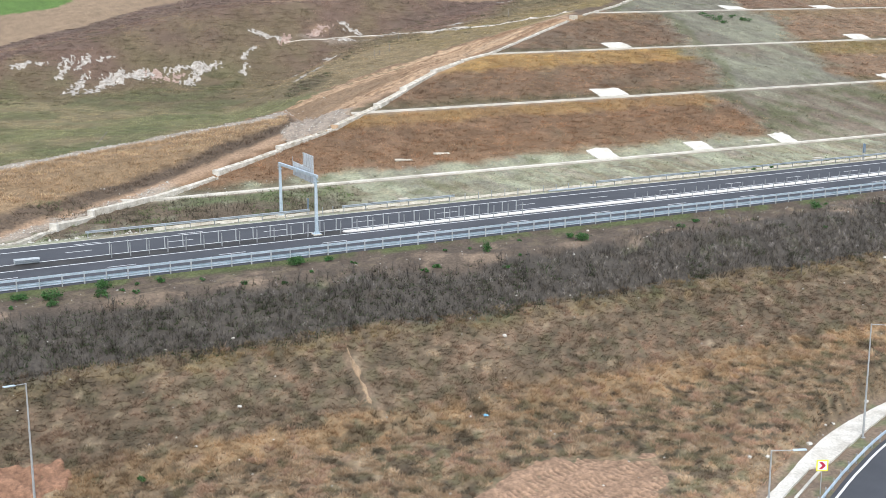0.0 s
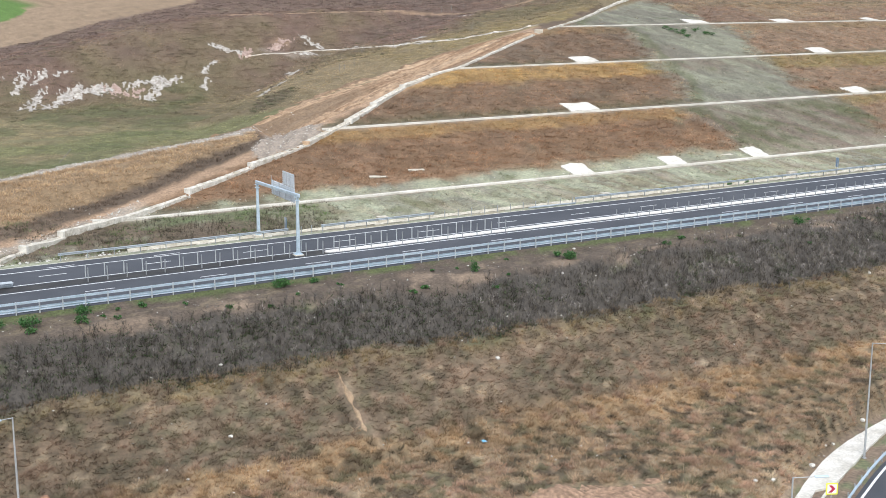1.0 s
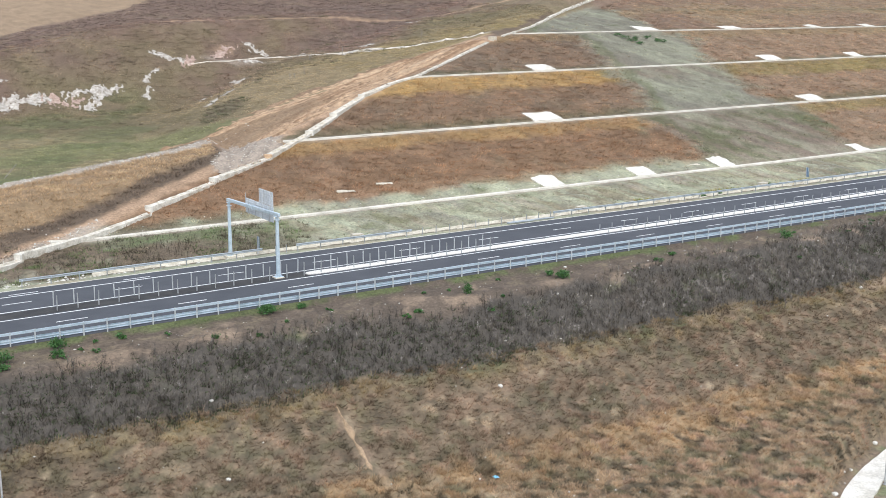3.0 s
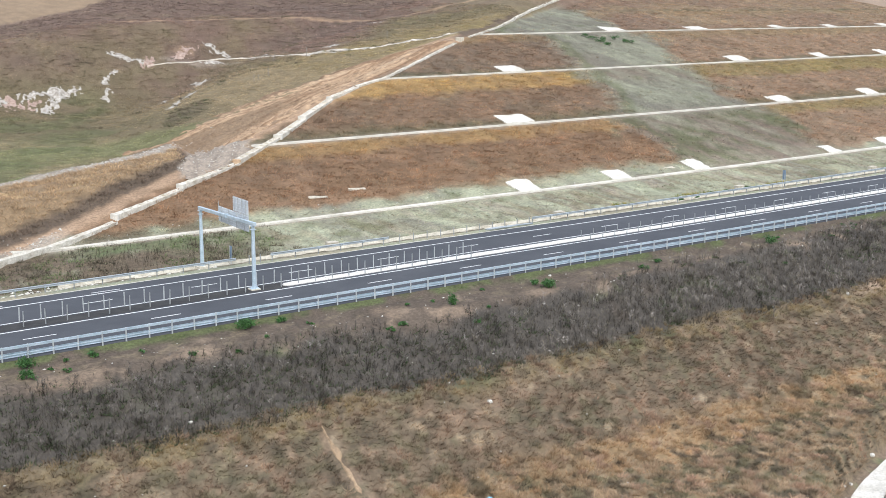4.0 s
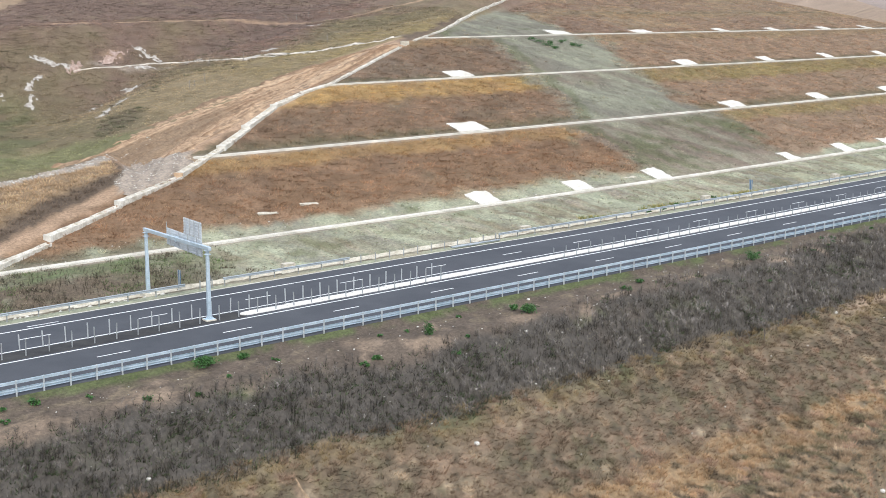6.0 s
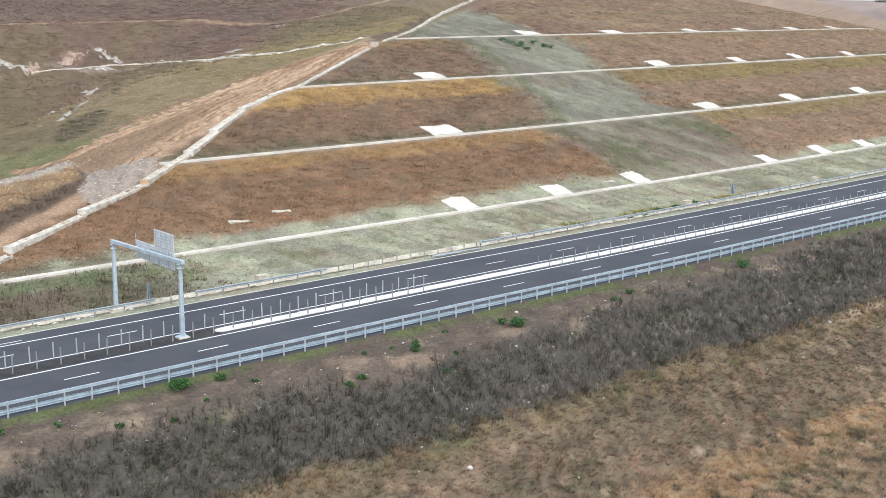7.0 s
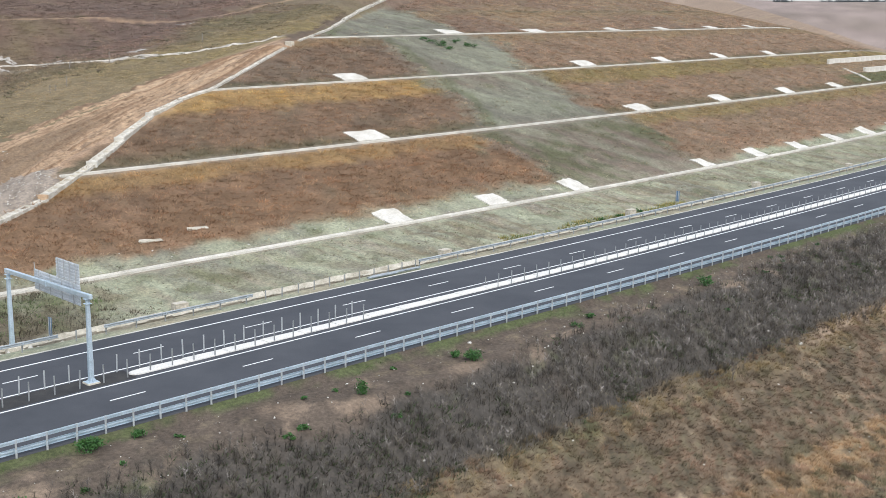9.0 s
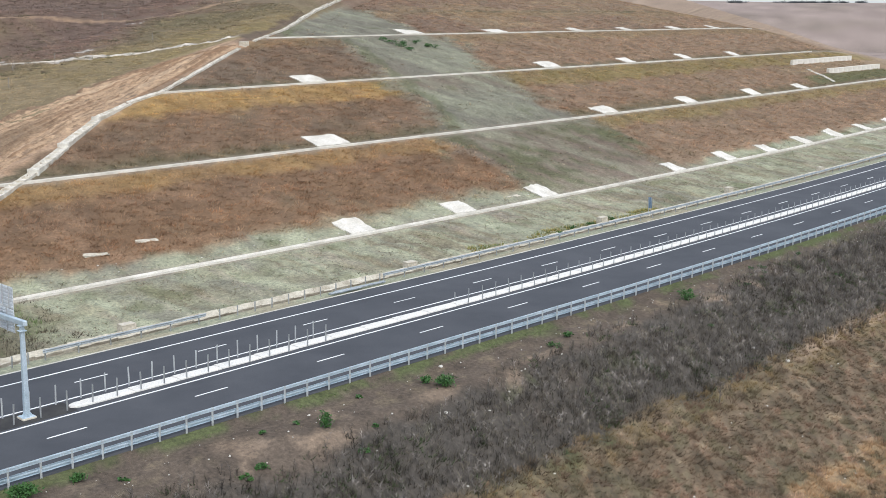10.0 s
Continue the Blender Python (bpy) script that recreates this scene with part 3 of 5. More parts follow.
rough = np.clip(rough, 0, 1)*np.where((GN > 14) & (GX < 172), .12 + .88*sstep(1.6, 4, np.abs(ditch_q(GX, GY))), 1)
rough = np.where(np.abs(GX) > 700, 0, rough)*np.where(ramp_r(GX, GY) < 91, .2, 1)
for b in BENCH: rough = rough*np.where(GN > 14, .06 + .94*sstep(.9, 2.4, np.abs(GN - b)), 1)
fine = sstep(260, 200, np.abs(GN))*sstep(420, 300, np.abs(GX))
GZ = GZ + rough*fine*(.22*fbm(GX, GY, 4.5, 3, 201) + .10*fbm(GX, GY, 1.4, 2, 211))
cut = sstep(16.5, 19, GN)*sstep(28.4, 26, GN); GZ = GZ + cut*(.30*np.abs(fbm(GX*1.0 + GN*.5, GN*.35, 2.4, 3, 221)) - .12 + .12*fbm(GX, GN, 1.3, 2, 223))
for r in ROCKS:
    near = (GX > min(r[0], r[2]) - 6) & (GX < max(r[0], r[2]) + 6) & (GY > min(r[1], r[3]) - 6) & (GY < max(r[1], r[3]) + 6)
    d = strip_d(GX[near], GY[near], r); GZ[near] += sstep(2.2, .4, d)*(.45*fbm(GX[near], GY[near], 1.6, 3, 231) - .1)
nx, nn = GX.shape
V = np.stack([GX, GY, GZ], -1).reshape(-1, 3)
I = np.arange(nx*nn).reshape(nx, nn)
F = np.stack([I[:-1, :-1], I[1:, :-1], I[1:, 1:], I[:-1, 1:]], -1).reshape(-1, 4)
me = bpy.data.meshes.new("ground"); me.from_pydata(V.tolist(), [], F.tolist()); me.materials.append(M_GROUND)
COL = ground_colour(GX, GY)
# grassy ground darkened in its colour, as shaded gaps between the tufts
turf_shade = np.maximum(np.maximum(sstep(-24, -26, GN)*sstep(91, 92.5, ramp_r(GX, GY)), sstep(34, 37, GN)*(ditch_q(GX, GY) < 0)*(GX < 330)), (ditch_q(GX, GY) > 3)*(GN > 30)*(GX < 130)*(GY < tan_edge(GX))*(np.abs(GY - track_y(GX)) > 2.3)*1.0)
COL = COL*(1 - .16*turf_shade)[..., None]
infield = (GN < -24.0) & (GN > -66) & (GX > -72) & (GX < 120); fx_, fn_, fy_ = GX[infield], GN[infield], GY[infield]
soil = (sstep(-24.4, -26, fn_ + .6*fbm(fx_, fy_, 6.0, 4, 3))*sstep(91, 92.5, ramp_r(fx_, fy_))*.8)[:, None]
# tussock colours on the soil, dimmed for the shade between blades
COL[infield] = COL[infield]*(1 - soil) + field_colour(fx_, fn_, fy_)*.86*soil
at = me.attributes.new("cover", 'FLOAT_COLOR', 'POINT')
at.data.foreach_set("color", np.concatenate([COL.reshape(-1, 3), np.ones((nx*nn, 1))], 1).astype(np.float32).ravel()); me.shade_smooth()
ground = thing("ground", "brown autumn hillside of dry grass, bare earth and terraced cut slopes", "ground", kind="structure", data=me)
def ground_at(x, y):
    """Height of the built ground, with its relief."""
    x = np.asarray(x, float); n = np.asarray(y, float) - road_y(x)
    i = np.clip(np.searchsorted(gx, x) - 1, 0, nx - 2); j = np.clip(np.searchsorted(gn, n) - 1, 0, nn - 2)
    u = (x - gx[i])/(gx[i + 1] - gx[i]); v = (n - gn[j])/(gn[j + 1] - gn[j])
    return (GZ[i, j]*(1 - u) + GZ[i + 1, j]*u)*(1 - v) + (GZ[i, j + 1]*(1 - u) + GZ[i + 1, j + 1]*u)*v

# ---- dirt track beside the cascade ----
def track_w(p): return np.interp(p, [29, 33, 36, 39, 43, 47, 56, 70, 84, 95, 106, 110, 118], [14, 22, 29.0, 28.6, 26.2, 24.0, 22.2, 20.4, 17.8, 15.4, 9.8, 5.5, 3])
tp = np.arange(29.5, 118, .55); tq = np.linspace(0, 1, 72)
TP, TQ = np.meshgrid(tp, tq, indexing='ij')
wid = track_w(tp)[:, None]
qq = .9 + TQ*wid; TX = TP/1.215 - .568*qq; TY = 38.5 + .69*TP/1.215 + .823*qq
dl = wid - qq; mid = sstep(7.4, 9.4, qq + .5*np.sin(TP*.2))*sstep(6.0, 8.0, dl)*sstep(68, 54, TP); lane = np.where(dl < qq, dl, qq)
rutv = fbm(lane, TP*.022, .58, 3, 963); rutw = fbm(lane*.7, TP*.05, 1.5, 3, 967); eng = fbm(TX, TY, .8, 3, 971)
edge = np.minimum(np.minimum(sstep(0, .10, TQ), sstep(1, .84, TQ + .10*fbm(TX, TY, 3., 3, 973))), np.minimum(sstep(29.5, 34, TP), sstep(118, 110, TP)))*np.maximum(sstep(1.2, 2.6, TY - track_y(TX)), sstep(14, 20, TX))
TZ = ground_at(TX, TY) + .16*edge*1.6 - .16 + edge*(.26*rutv + .22*np.abs(rutw) + .12*eng)
cA, cB, cC, cD = (np.array(v) for v in ((.375, .262, .172), (.225, .142, .090), (.430, .320, .222), (.185, .130, .088)))
v1 = sstep(-.05, .35, rutv)[..., None]; tc_ = cA*(1 - v1) + cB*v1; v2 = sstep(.2, .8, rutw)[..., None]*.5; tc_ = tc_*(1 - v2) + cC*v2; v3 = sstep(.35, .9, -rutw + .3*eng)[..., None]*.4; tc_ = tc_*(1 - v3) + cD*v3
v4 = np.clip(mid*(.75 + .6*eng), 0, .9)[..., None]; tc_ = tc_*(1 - v4) + np.array((.185, .132, .090))*v4; v5 = (sstep(1.3, .5, np.abs(dl - 1.6) + .6*eng)*.45)[..., None]; tc_ = tc_*(1 - v5) + np.array((.17, .125, .09))*v5; tc_ = tc_*(.99 + .30*eng)[..., None]
a_, b_ = TX.shape; I2 = np.arange(a_*b_).reshape(a_, b_)
me = bpy.data.meshes.new("dirt_track"); me.from_pydata(np.stack([TX, TY, TZ], -1).reshape(-1, 3).tolist(), [], np.stack([I2[:-1, :-1], I2[1:, :-1], I2[1:, 1:], I2[:-1, 1:]], -1).reshape(-1, 4).tolist())
me.materials.append(M_GROUND); at = me.attributes.new("cover", 'FLOAT_COLOR', 'POINT')
at.data.foreach_set("color", np.concatenate([tc_.reshape(-1, 3), np.ones((a_*b_, 1))], 1).astype(np.float32).ravel()); me.shade_smooth()
thing("dirt_track", "rutted sandy brown dirt track climbing the hill", "dirt track", kind="structure", data=me)

# gravel fan at the foot of the track
P, Q = np.meshgrid(np.arange(12.5, 37, .3), np.arange(-1.9, 15.6, .3), indexing='ij'); X = P/1.215 - .568*Q; Y = 38.5 + .69*P/1.215 + .823*Q
left = np.interp(P, [13, 14, 15.5, 30, 33, 36], [.6, 1.8, 3.6, 9.8, 13.0, 14.5]); right = np.interp(Q, [-2, 0, 9, 14], [28, 29.3, 34, 36]); e = .7*fbm(X, Y, 2.0, 3, 1301)
rim = np.clip(np.minimum(sstep(-.3, .5, left - Q + e), sstep(-.3, .6, right - P + e)), 0, 1)
rip = np.sin((P*.55 - Q*1.0)*2.1 + 2.2*fbm(X, Y, 3.5, 2, 1303)); Z = ground_at(X, Y) - .30 + .42*rim + rim*(.05*rip + .10*fbm(X, Y, .9, 3, 1305))
col = np.array((.285, .240, .200))*(1 + .12*rip + .16*fbm(X, Y, 1.0, 3, 1307))[..., None]; a_, b_ = X.shape; I2 = np.arange(a_*b_).reshape(a_, b_)
me = bpy.data.meshes.new("gravel_fan"); me.from_pydata(np.stack([X, Y, Z], -1).reshape(-1, 3).tolist(), [], np.stack([I2[:-1, :-1], I2[1:, :-1], I2[1:, 1:], I2[:-1, 1:]], -1).reshape(-1, 4).tolist())
me.materials.append(M_GROUND); at = me.attributes.new("cover", 'FLOAT_COLOR', 'POINT')
at.data.foreach_set("color", np.concatenate([np.clip(col.reshape(-1, 3), .02, .8), np.ones((a_*b_, 1))], 1).astype(np.float32).ravel()); me.shade_smooth()
thing("gravel_fan", "grey crushed-stone fan spread beside the drain cascade", "gravel", kind="structure", data=me)

# chalky path along the foot of the upper hill
PX, PY = [41.8, 47.5, 53.6, 59.9, 65.5, 67.3, 70.1, 72.1, 74.9, 78.9, 82, 86, 89.1, 93.4, 98], [150.5, 150.6, 151, 151.4, 150, 140.5, 136, 132.6, 130.6, 126.2, 121.5, 120.2, 118.6, 115.3, 113]
u = np.linspace(0, 14, 240); px, py = np.interp(u, range(15), PX), np.interp(u, range(15), PY); k5 = np.ones(9)/9; px = np.convolve(np.pad(px, 4, mode='edge'), k5, 'valid'); py = np.convolve(np.pad(py, 4, mode='edge'), k5, 'valid')
tx, ty = np.gradient(px), np.gradient(py); ln = np.hypot(tx, ty); half = np.interp(u, [0, 3, 5, 8, 11, 14], [.10, .16, .45, .8, 1.2, .7])*(1 + .7*fbm(px, py, 2.4, 3, 1411))
V = np.linspace(-1.35, 1.35, 10)[None]; X = px[:, None] - (ty/ln)[:, None]*V*half[:, None]; Y = py[:, None] + (tx/ln)[:, None]*V*half[:, None]
gr = fbm(X, Y, 1.0, 3, 1413); Z = ground_at(X, Y) - .22 + .36*sstep(1.25, .7, np.abs(V) + .5*gr) + .06*gr
col = np.array((.50, .455, .40))*(1 + .35*fbm(X, Y, 1.6, 3, 1415))[..., None]; a_, b_ = X.shape; I2 = np.arange(a_*b_).reshape(a_, b_)
me = bpy.data.meshes.new("chalk_path"); me.from_pydata(np.stack([X, Y, Z], -1).reshape(-1, 3).tolist(), [], np.stack([I2[:-1, :-1], I2[1:, :-1], I2[1:, 1:], I2[:-1, 1:]], -1).reshape(-1, 4).tolist())
me.materials.append(M_GROUND); at = me.attributes.new("cover", 'FLOAT_COLOR', 'POINT')
at.data.foreach_set("color", np.concatenate([np.clip(col.reshape(-1, 3), .02, .8), np.ones((a_*b_, 1))], 1).astype(np.float32).ravel()); me.shade_smooth()
thing("chalk_path", "pale chalky path along the foot of the brown hill", "path", kind="structure", data=me)

# ---- bare earth in the lower field ----
def earth_sheet(name, label, X, N, lift, col):
    Y = N + road_y(X); Z = ground_at(X, Y) + lift; a, b = X.shape; J = np.arange(a*b).reshape(a, b)
    me = bpy.data.meshes.new(name); me.from_pydata(np.stack([X, Y, Z], -1).reshape(-1, 3).tolist(), [], np.stack([J[:-1, :-1], J[1:, :-1], J[1:, 1:], J[:-1, 1:]], -1).reshape(-1, 4).tolist())
    me.materials.append(M_GROUND); at = me.attributes.new("cover", 'FLOAT_COLOR', 'POINT')
    at.data.foreach_set("color", np.concatenate([col.reshape(-1, 3), np.ones((a*b, 1))], 1).astype(np.float32).ravel()); me.shade_smooth()
    return thing(name, label, "bare earth", kind="structure", data=me)
X, N = np.meshgrid(np.arange(-8, 17, .15), np.arange(-60, -46, .15), indexing='ij')
d = np.hypot((X - 5)/9.0, (N + 52.6)/5.2) + .26*fbm(X, N, 2.2, 3, 981); rim = sstep(1.0, .82, d)
u = X*.95 + N*.3; w = N*.95 - X*.3; lane = np.sin(w*1.9 + .6*fbm(X, N, 5., 2, 983)); tread = np.sin(u*11 + 1.5*np.sin(w*1.9))*sstep(-.2, .4, lane)
clod = fbm(X, N, .55, 2, 985)
col = np.array((.285, .190, .132))*(1 + .24*tread + .24*clod + .12*fbm(X, N, 3., 3, 987))[..., None]
earth_sheet("bare_earth", "pale sandy bare earth with track marks and clods in the dry grass", X, N, -.35 + .45*rim + rim*(.05*tread + .10*clod), np.clip(col, .02, .8))
X, N = np.meshgrid(np.arange(-44, -31.5, .14), np.arange(-40, -32, .14), indexing='ij')
d = np.hypot((X + 37.2)/3.9, (N + 35.7)/2.3) + .30*fbm(X, N, 1.8, 3, 1011); rim = sstep(1.0, .8, d); clod = fbm(X, N, .6, 3, 1013)
earth_sheet("bare_earth", "reddish bare earth heap in the dry grass", X, N, -.35 + .5*rim + rim*.16*clod, np.clip(np.array((.240, .138, .092))*(1 + .30*clod)[..., None], .02, .8))
X, N = np.meshgrid(np.arange(-7.6, -4.4, .11), np.arange(-35.2, -26.2, .14), indexing='ij')
mid = -6.25 + .5*fbm(N, N*0, 3.5, 2, 991) + (N + 30)*.03; half = np.interp(N, [-35, -33.5, -31, -28.5, -26.6], [.10, .30, .20, .32, .03]) + .16*fbm(X, N, .8, 2, 993)
rim = sstep(half + .12, half - .12, np.abs(X - mid)); col = np.array((.32, .232, .155))*(1 + .2*fbm(X*1.6, N*.5, .7, 3, 995))[..., None]
earth_sheet("washed_gully", "narrow pale washed-out gully in the dry grass", X, N, -.30 + .42*rim, np.clip(col, .02, .8))

# ---- motorway ----
X0, X1 = -110.0, 330.0
def ribbon(name, x0, x1, n0, n1, dz, mat, step=2.0):
    a = along(x0, x1, n0, dz, step); b = along(x0, x1, n1, dz, step); K = len(a)
    return mesh_of(name, np.concatenate([a, b]), [(i, i + 1, K + i + 1, K + i) for i in range(K - 1)], mat)
road = thing("road", "dark grey asphalt dual carriageway with fresh white markings", "road", kind="structure",
             data=sweep("road", along(X0, X1, 0, 0, 2.0), [(-10.55, -.25), (10.7, -.25), (10.6, .02), (-10.45, .02)], M_ASPHALT))
for n in (-9.75, -1.60, 1.50, 7.84):
    part("edge_line", ribbon("edge_line", X0, X1, n - .10, n + .10, .026, M_PAINT), road, "solid white edge line")
part("shoulder_joint", ribbon("shoulder_joint", X0, X1, 10.35, 10.62, .03, M_CONC), road, "pale concrete edge strip")
def dash(xs, n, ln=3.0):
    a = along(xs, xs + ln, n - .08, .027, 1.0); b = along(xs, xs + ln, n + .08, .027, 1.0); K = len(a)
    part("lane_dash", mesh_of("lane_dash", np.concatenate([a, b]), [(i, i + 1, K + i + 1, K + i) for i in range(K - 1)], M_PAINT), road)
for k in range(-8, 27):
    x = -5.12 + 11.46*k; dash(-.95 + 12.01*k, -4.75); dash(x, float(np.interp(x, [0, 30, 80], [4.75, 4.62, 4.3])), 2.92)
for xs in (-14.6, -26.6, -38.6):
    dash(xs, 8.6)
part("median_strip", ribbon("median_strip", X0, 3.4, -1.2, 1.2, .024, M_PATCH), road, "dark rough median without paving")

# pale paving between the carriageways
def median_piece(length):
    bm = bmesh.new(); box_bm(bm, (length - .03, 1.14, .14), (length/2, 0, .07)); return bm_mesh("median_slab", bm, M_KERB, .015)
median = thing("median_paving", "white concrete paving strip along the median", "paving", kind="structure")
mp = median_piece(4.0)
for k in range(0, 72):
    x = 4.4 + 4.0*k
    part("median_slab", mp, median, "", at_road(x, -.22, .02) @ Matrix.Rotation(radians(random.uniform(-.25, .25)), 4, 'Z'))
bm = bmesh.new(); bmesh.ops.create_circle(bm, cap_ends=True, segments=14, radius=.57); bmesh.ops.translate(bm, verts=bm.verts, vec=(0, 0, .02))
ext = bmesh.ops.extrude_face_region(bm, geom=bm.faces[:]); bmesh.ops.translate(bm, verts=[v for v in ext["geom"] if isinstance(v, bmesh.types.BMVert)], vec=(0, 0, .11))
part("median_nose", bm_mesh("median_nose", bm, M_KERB), median, "rounded white concrete end", at_road(4.15, -.22, 0) @ Matrix.Diagonal((1.7, 1, 1, 1)))

# posts in the median, without rails
def c_post(h, w=.11, d=.07, t=.012, name="post", mat=None):
    bm = bmesh.new(); box_bm(bm, (w, t, h), (0, d/2, h/2)); box_bm(bm, (t, d, h), (-w/2 + t/2, 0, h/2)); box_bm(bm, (t, d, h), (w/2 - t/2, 0, h/2))
    return bm_mesh(name, bm, mat or M_STEEL2)
tall_far = c_post(1.50, .09, mat=M_POST); tall_near = c_post(1.52, .09); far_post = c_post(.80, .08, .06); near_post = c_post(.74, .08, .06)
for row in (0, 1):
    for k in range(-27, 110):
        x = .72 + 2.045*k + (0.05 if row else 0); n = float(np.interp(x, [-24, 0, 26, 46], [1.28, 1.12, .85, 1.05] if row else [-.47, -.70, -.88, -.85]))
        me_p = ((tall_near, tall_far) if x < 30 else (near_post, far_post))[row]
        if 27.6 < x < 45.2 or abs(x) < .5 and row == 0: continue
        if x < -24.5: continue
        tilt = Matrix.Rotation(radians(random.uniform(-1.5, 1.5)), 4, 'X') @ Matrix.Rotation(radians(random.uniform(-1.5, 1.5)), 4, 'Y')
        thing("guardrail_post", "bare galvanised steel post standing in the median", "post", "median posts", data=me_p,
              at=at_road(x, n, 0) @ tilt)

# ---- guardrails ----
W_PROF = [(0, -.155), (.085, -.115), (.085, -.06), (.0, -.015), (.0, .015), (.085, .06), (.085, .115), (0, .155), (-.012, .15), (.07, .11), (.07, .065), (-.014, .02), (-.014, -.02), (.07, -.065), (.07, -.11), (-.012, -.15)]
TUBE = [(-.02, -.12), (.10, -.09), (.10, -.035), (.02, -.01), (.02, .01), (.10, .035), (.10, .09), (-.02, .12), (-.10, .115), (-.10, .03), (-.03, .015), (-.03, -.015), (-.10, -.03), (-.10, -.115)]
def rail_profile(prof, side): return [(a*side, b) for a, b in (prof if side > 0 else prof[::-1])]
near_rail = thing("guardrail", "galvanised steel guardrail with top tube and lower beam on the verge", "guardrail", "guardrails")
NR = -10.56
post_n = c_post(1.70, .11, .09, mat=M_POST)
bm = bmesh.new(); box_bm(bm, (.16, .20, .26)); spacer_me = bm_mesh("spacer", bm, M_STEEL, .02)
x = -80.0
while x < 250:
    p = part("post", post_n, near_rail, "", at_road(x, NR, -.46)); part("spacer", spacer_me, p, "", Matrix.Translation((0, .10, .86)))
    x += 2.16
part("top_rail", sweep("top_rail", along(-80, 250, NR + .08, 1.08, 2.16), TUBE, M_STEEL), near_rail, "rounded top tube")
part("lower_beam", sweep("lower_beam", along(-80, 250, NR + .20, .40, 2.16), [(a*1.6, b*1.25) for a, b in W_PROF], M_STEEL), near_rail, "corrugated beam")
def far_rail(x0, x1, label):
    g = thing("guardrail", label, "guardrail", "guardrails"); x = x0
    me_p = c_post(1.0, .10, .07)
    while x <= x1 + .1:
        p = part("post", me_p, g, "", at_road(x, 12.15, -.22)); part("spacer", spacer_me, p, "", Matrix.Translation((0, -.10, .82))); x += 3.05
    part("beam", sweep("beam", along(x0 - .3, x1 + .3, 11.98, .66, 2.0), rail_profile(W_PROF, -1), M_FARRAIL), g, "corrugated beam")
far_rail(-24.5, 2.8, "galvanised steel guardrail on the gravel shoulder below the cut slope")
far_rail(7.8, 23.4, "short run of galvanised steel guardrail on the gravel shoulder")
far_rail(46.5, 245, "long galvanised steel guardrail on the gravel shoulder below the cut slope")
lone = c_post(1.02, .10, .07)
for x in list(np.arange(25.4, 46, 2.05)) + [4.9, 6.3]:
    thing("guardrail_post", "bare galvanised steel post on the gravel shoulder waiting for its rail", "post", "shoulder posts", data=lone, at=at_road(float(x), 12.15, -.2))
def loose_beam(length, n_beams, m, label):
    g = thing("steel_beams", label, "guardrail beam", at=m)
    for i in range(n_beams):
        pts = [(s, .09*i*(-1)**i, .10 + .10*i) for s in np.linspace(0, length, 5)]
        part("beam", sweep("beam", pts, [(b, a) for a, b in W_PROF], M_FARRAIL), g)
loose_beam(7.0, 2, at_road(38.8, 11.4, .0), "loose galvanised guardrail beams stacked on the shoulder")
loose_beam(4.2, 2, at_road(38.0, 11.2, .0), "short galvanised guardrail beams lying on the shoulder")
loose_beam(2.6, 6, at_road(-33.8, 1.2, .02), "stack of galvanised guardrail beams lying on the median")

# ---- sign gantry ----
gantry = thing("sign_gantry", "light grey steel portal gantry over one carriageway, panels seen from behind", "sign gantry")
def box_post(h):
    bm = bmesh.new()
    lo = [(-.20, -.17), (.20, -.17), (.20, .17), (-.20, .17)]; vs = [bm.verts.new((a, b, .04)) for a, b in lo] + [bm.verts.new((a*.72, b*.72, h)) for a, b in lo]
    for i in range(4): bm.faces.new((vs[i], vs[(i + 1) % 4], vs[4 + (i + 1) % 4], vs[4 + i]))
    bm.faces.new(vs[4:]); bm.faces.new(vs[3::-1])
    return bm_mesh("post", bm, M_STEEL, .03)
SP = 14.35
for y0, z0, h in ((0, 0, 6.66), (SP, -.30, 6.45)):
    p = part("post", box_post(h), gantry, "tapered box column", Matrix.Translation((0, y0, z0 + .12)))
    bm = bmesh.new(); box_bm(bm, (.95, .85, .05), (0, 0, .03)); part("base_plate", bm_mesh("base_plate", bm, M_STEEL, .01), p)
    for a in (0, 90, 180, 270):
        bm = bmesh.new(); vs = [bm.verts.new(c) for c in ((.18, -.015, .05), (.44, -.015, .05), (.18, -.015, .42), (.18, .015, .05), (.44, .015, .05), (.18, .015, .42))]
        for f in ((0, 1, 2), (5, 4, 3), (0, 3, 4, 1), (1, 4, 5, 2), (2, 5, 3, 0)): bm.faces.new([vs[i] for i in f])
        part("stiffener", bm_mesh("stiffener", bm, M_STEEL), p, "", Matrix.Rotation(radians(a), 4, 'Z'))
    bm = bmesh.new(); box_bm(bm, (1.05, 1.0, .16) if y0 == 0 else (1.3, 1.25, .75), (0, 0, -.06 if y0 == 0 else -.3)); part("footing", bm_mesh("footing", bm, M_CONC2, .03), p, "pale concrete footing")
    bm = bmesh.new(); box_bm(bm, (.52, .50, .06), (0, 0, h - .42)); part("flange", bm_mesh("flange", bm, M_STEEL, .01), p); bm = bmesh.new(); box_bm(bm, (.52, .50, .06), (0, 0, h - .05)); part("flange", bm_mesh("flange", bm, M_STEEL, .01), p)
bm = bmesh.new(); box_bm(bm, (.30, SP + 1.0, .36), (0, SP/2 - .1, 6.74), Matrix.Rotation(-.031, 4, "X")); part("beam", bm_mesh("beam", bm, M_STEEL, .03), gantry, "long box beam")
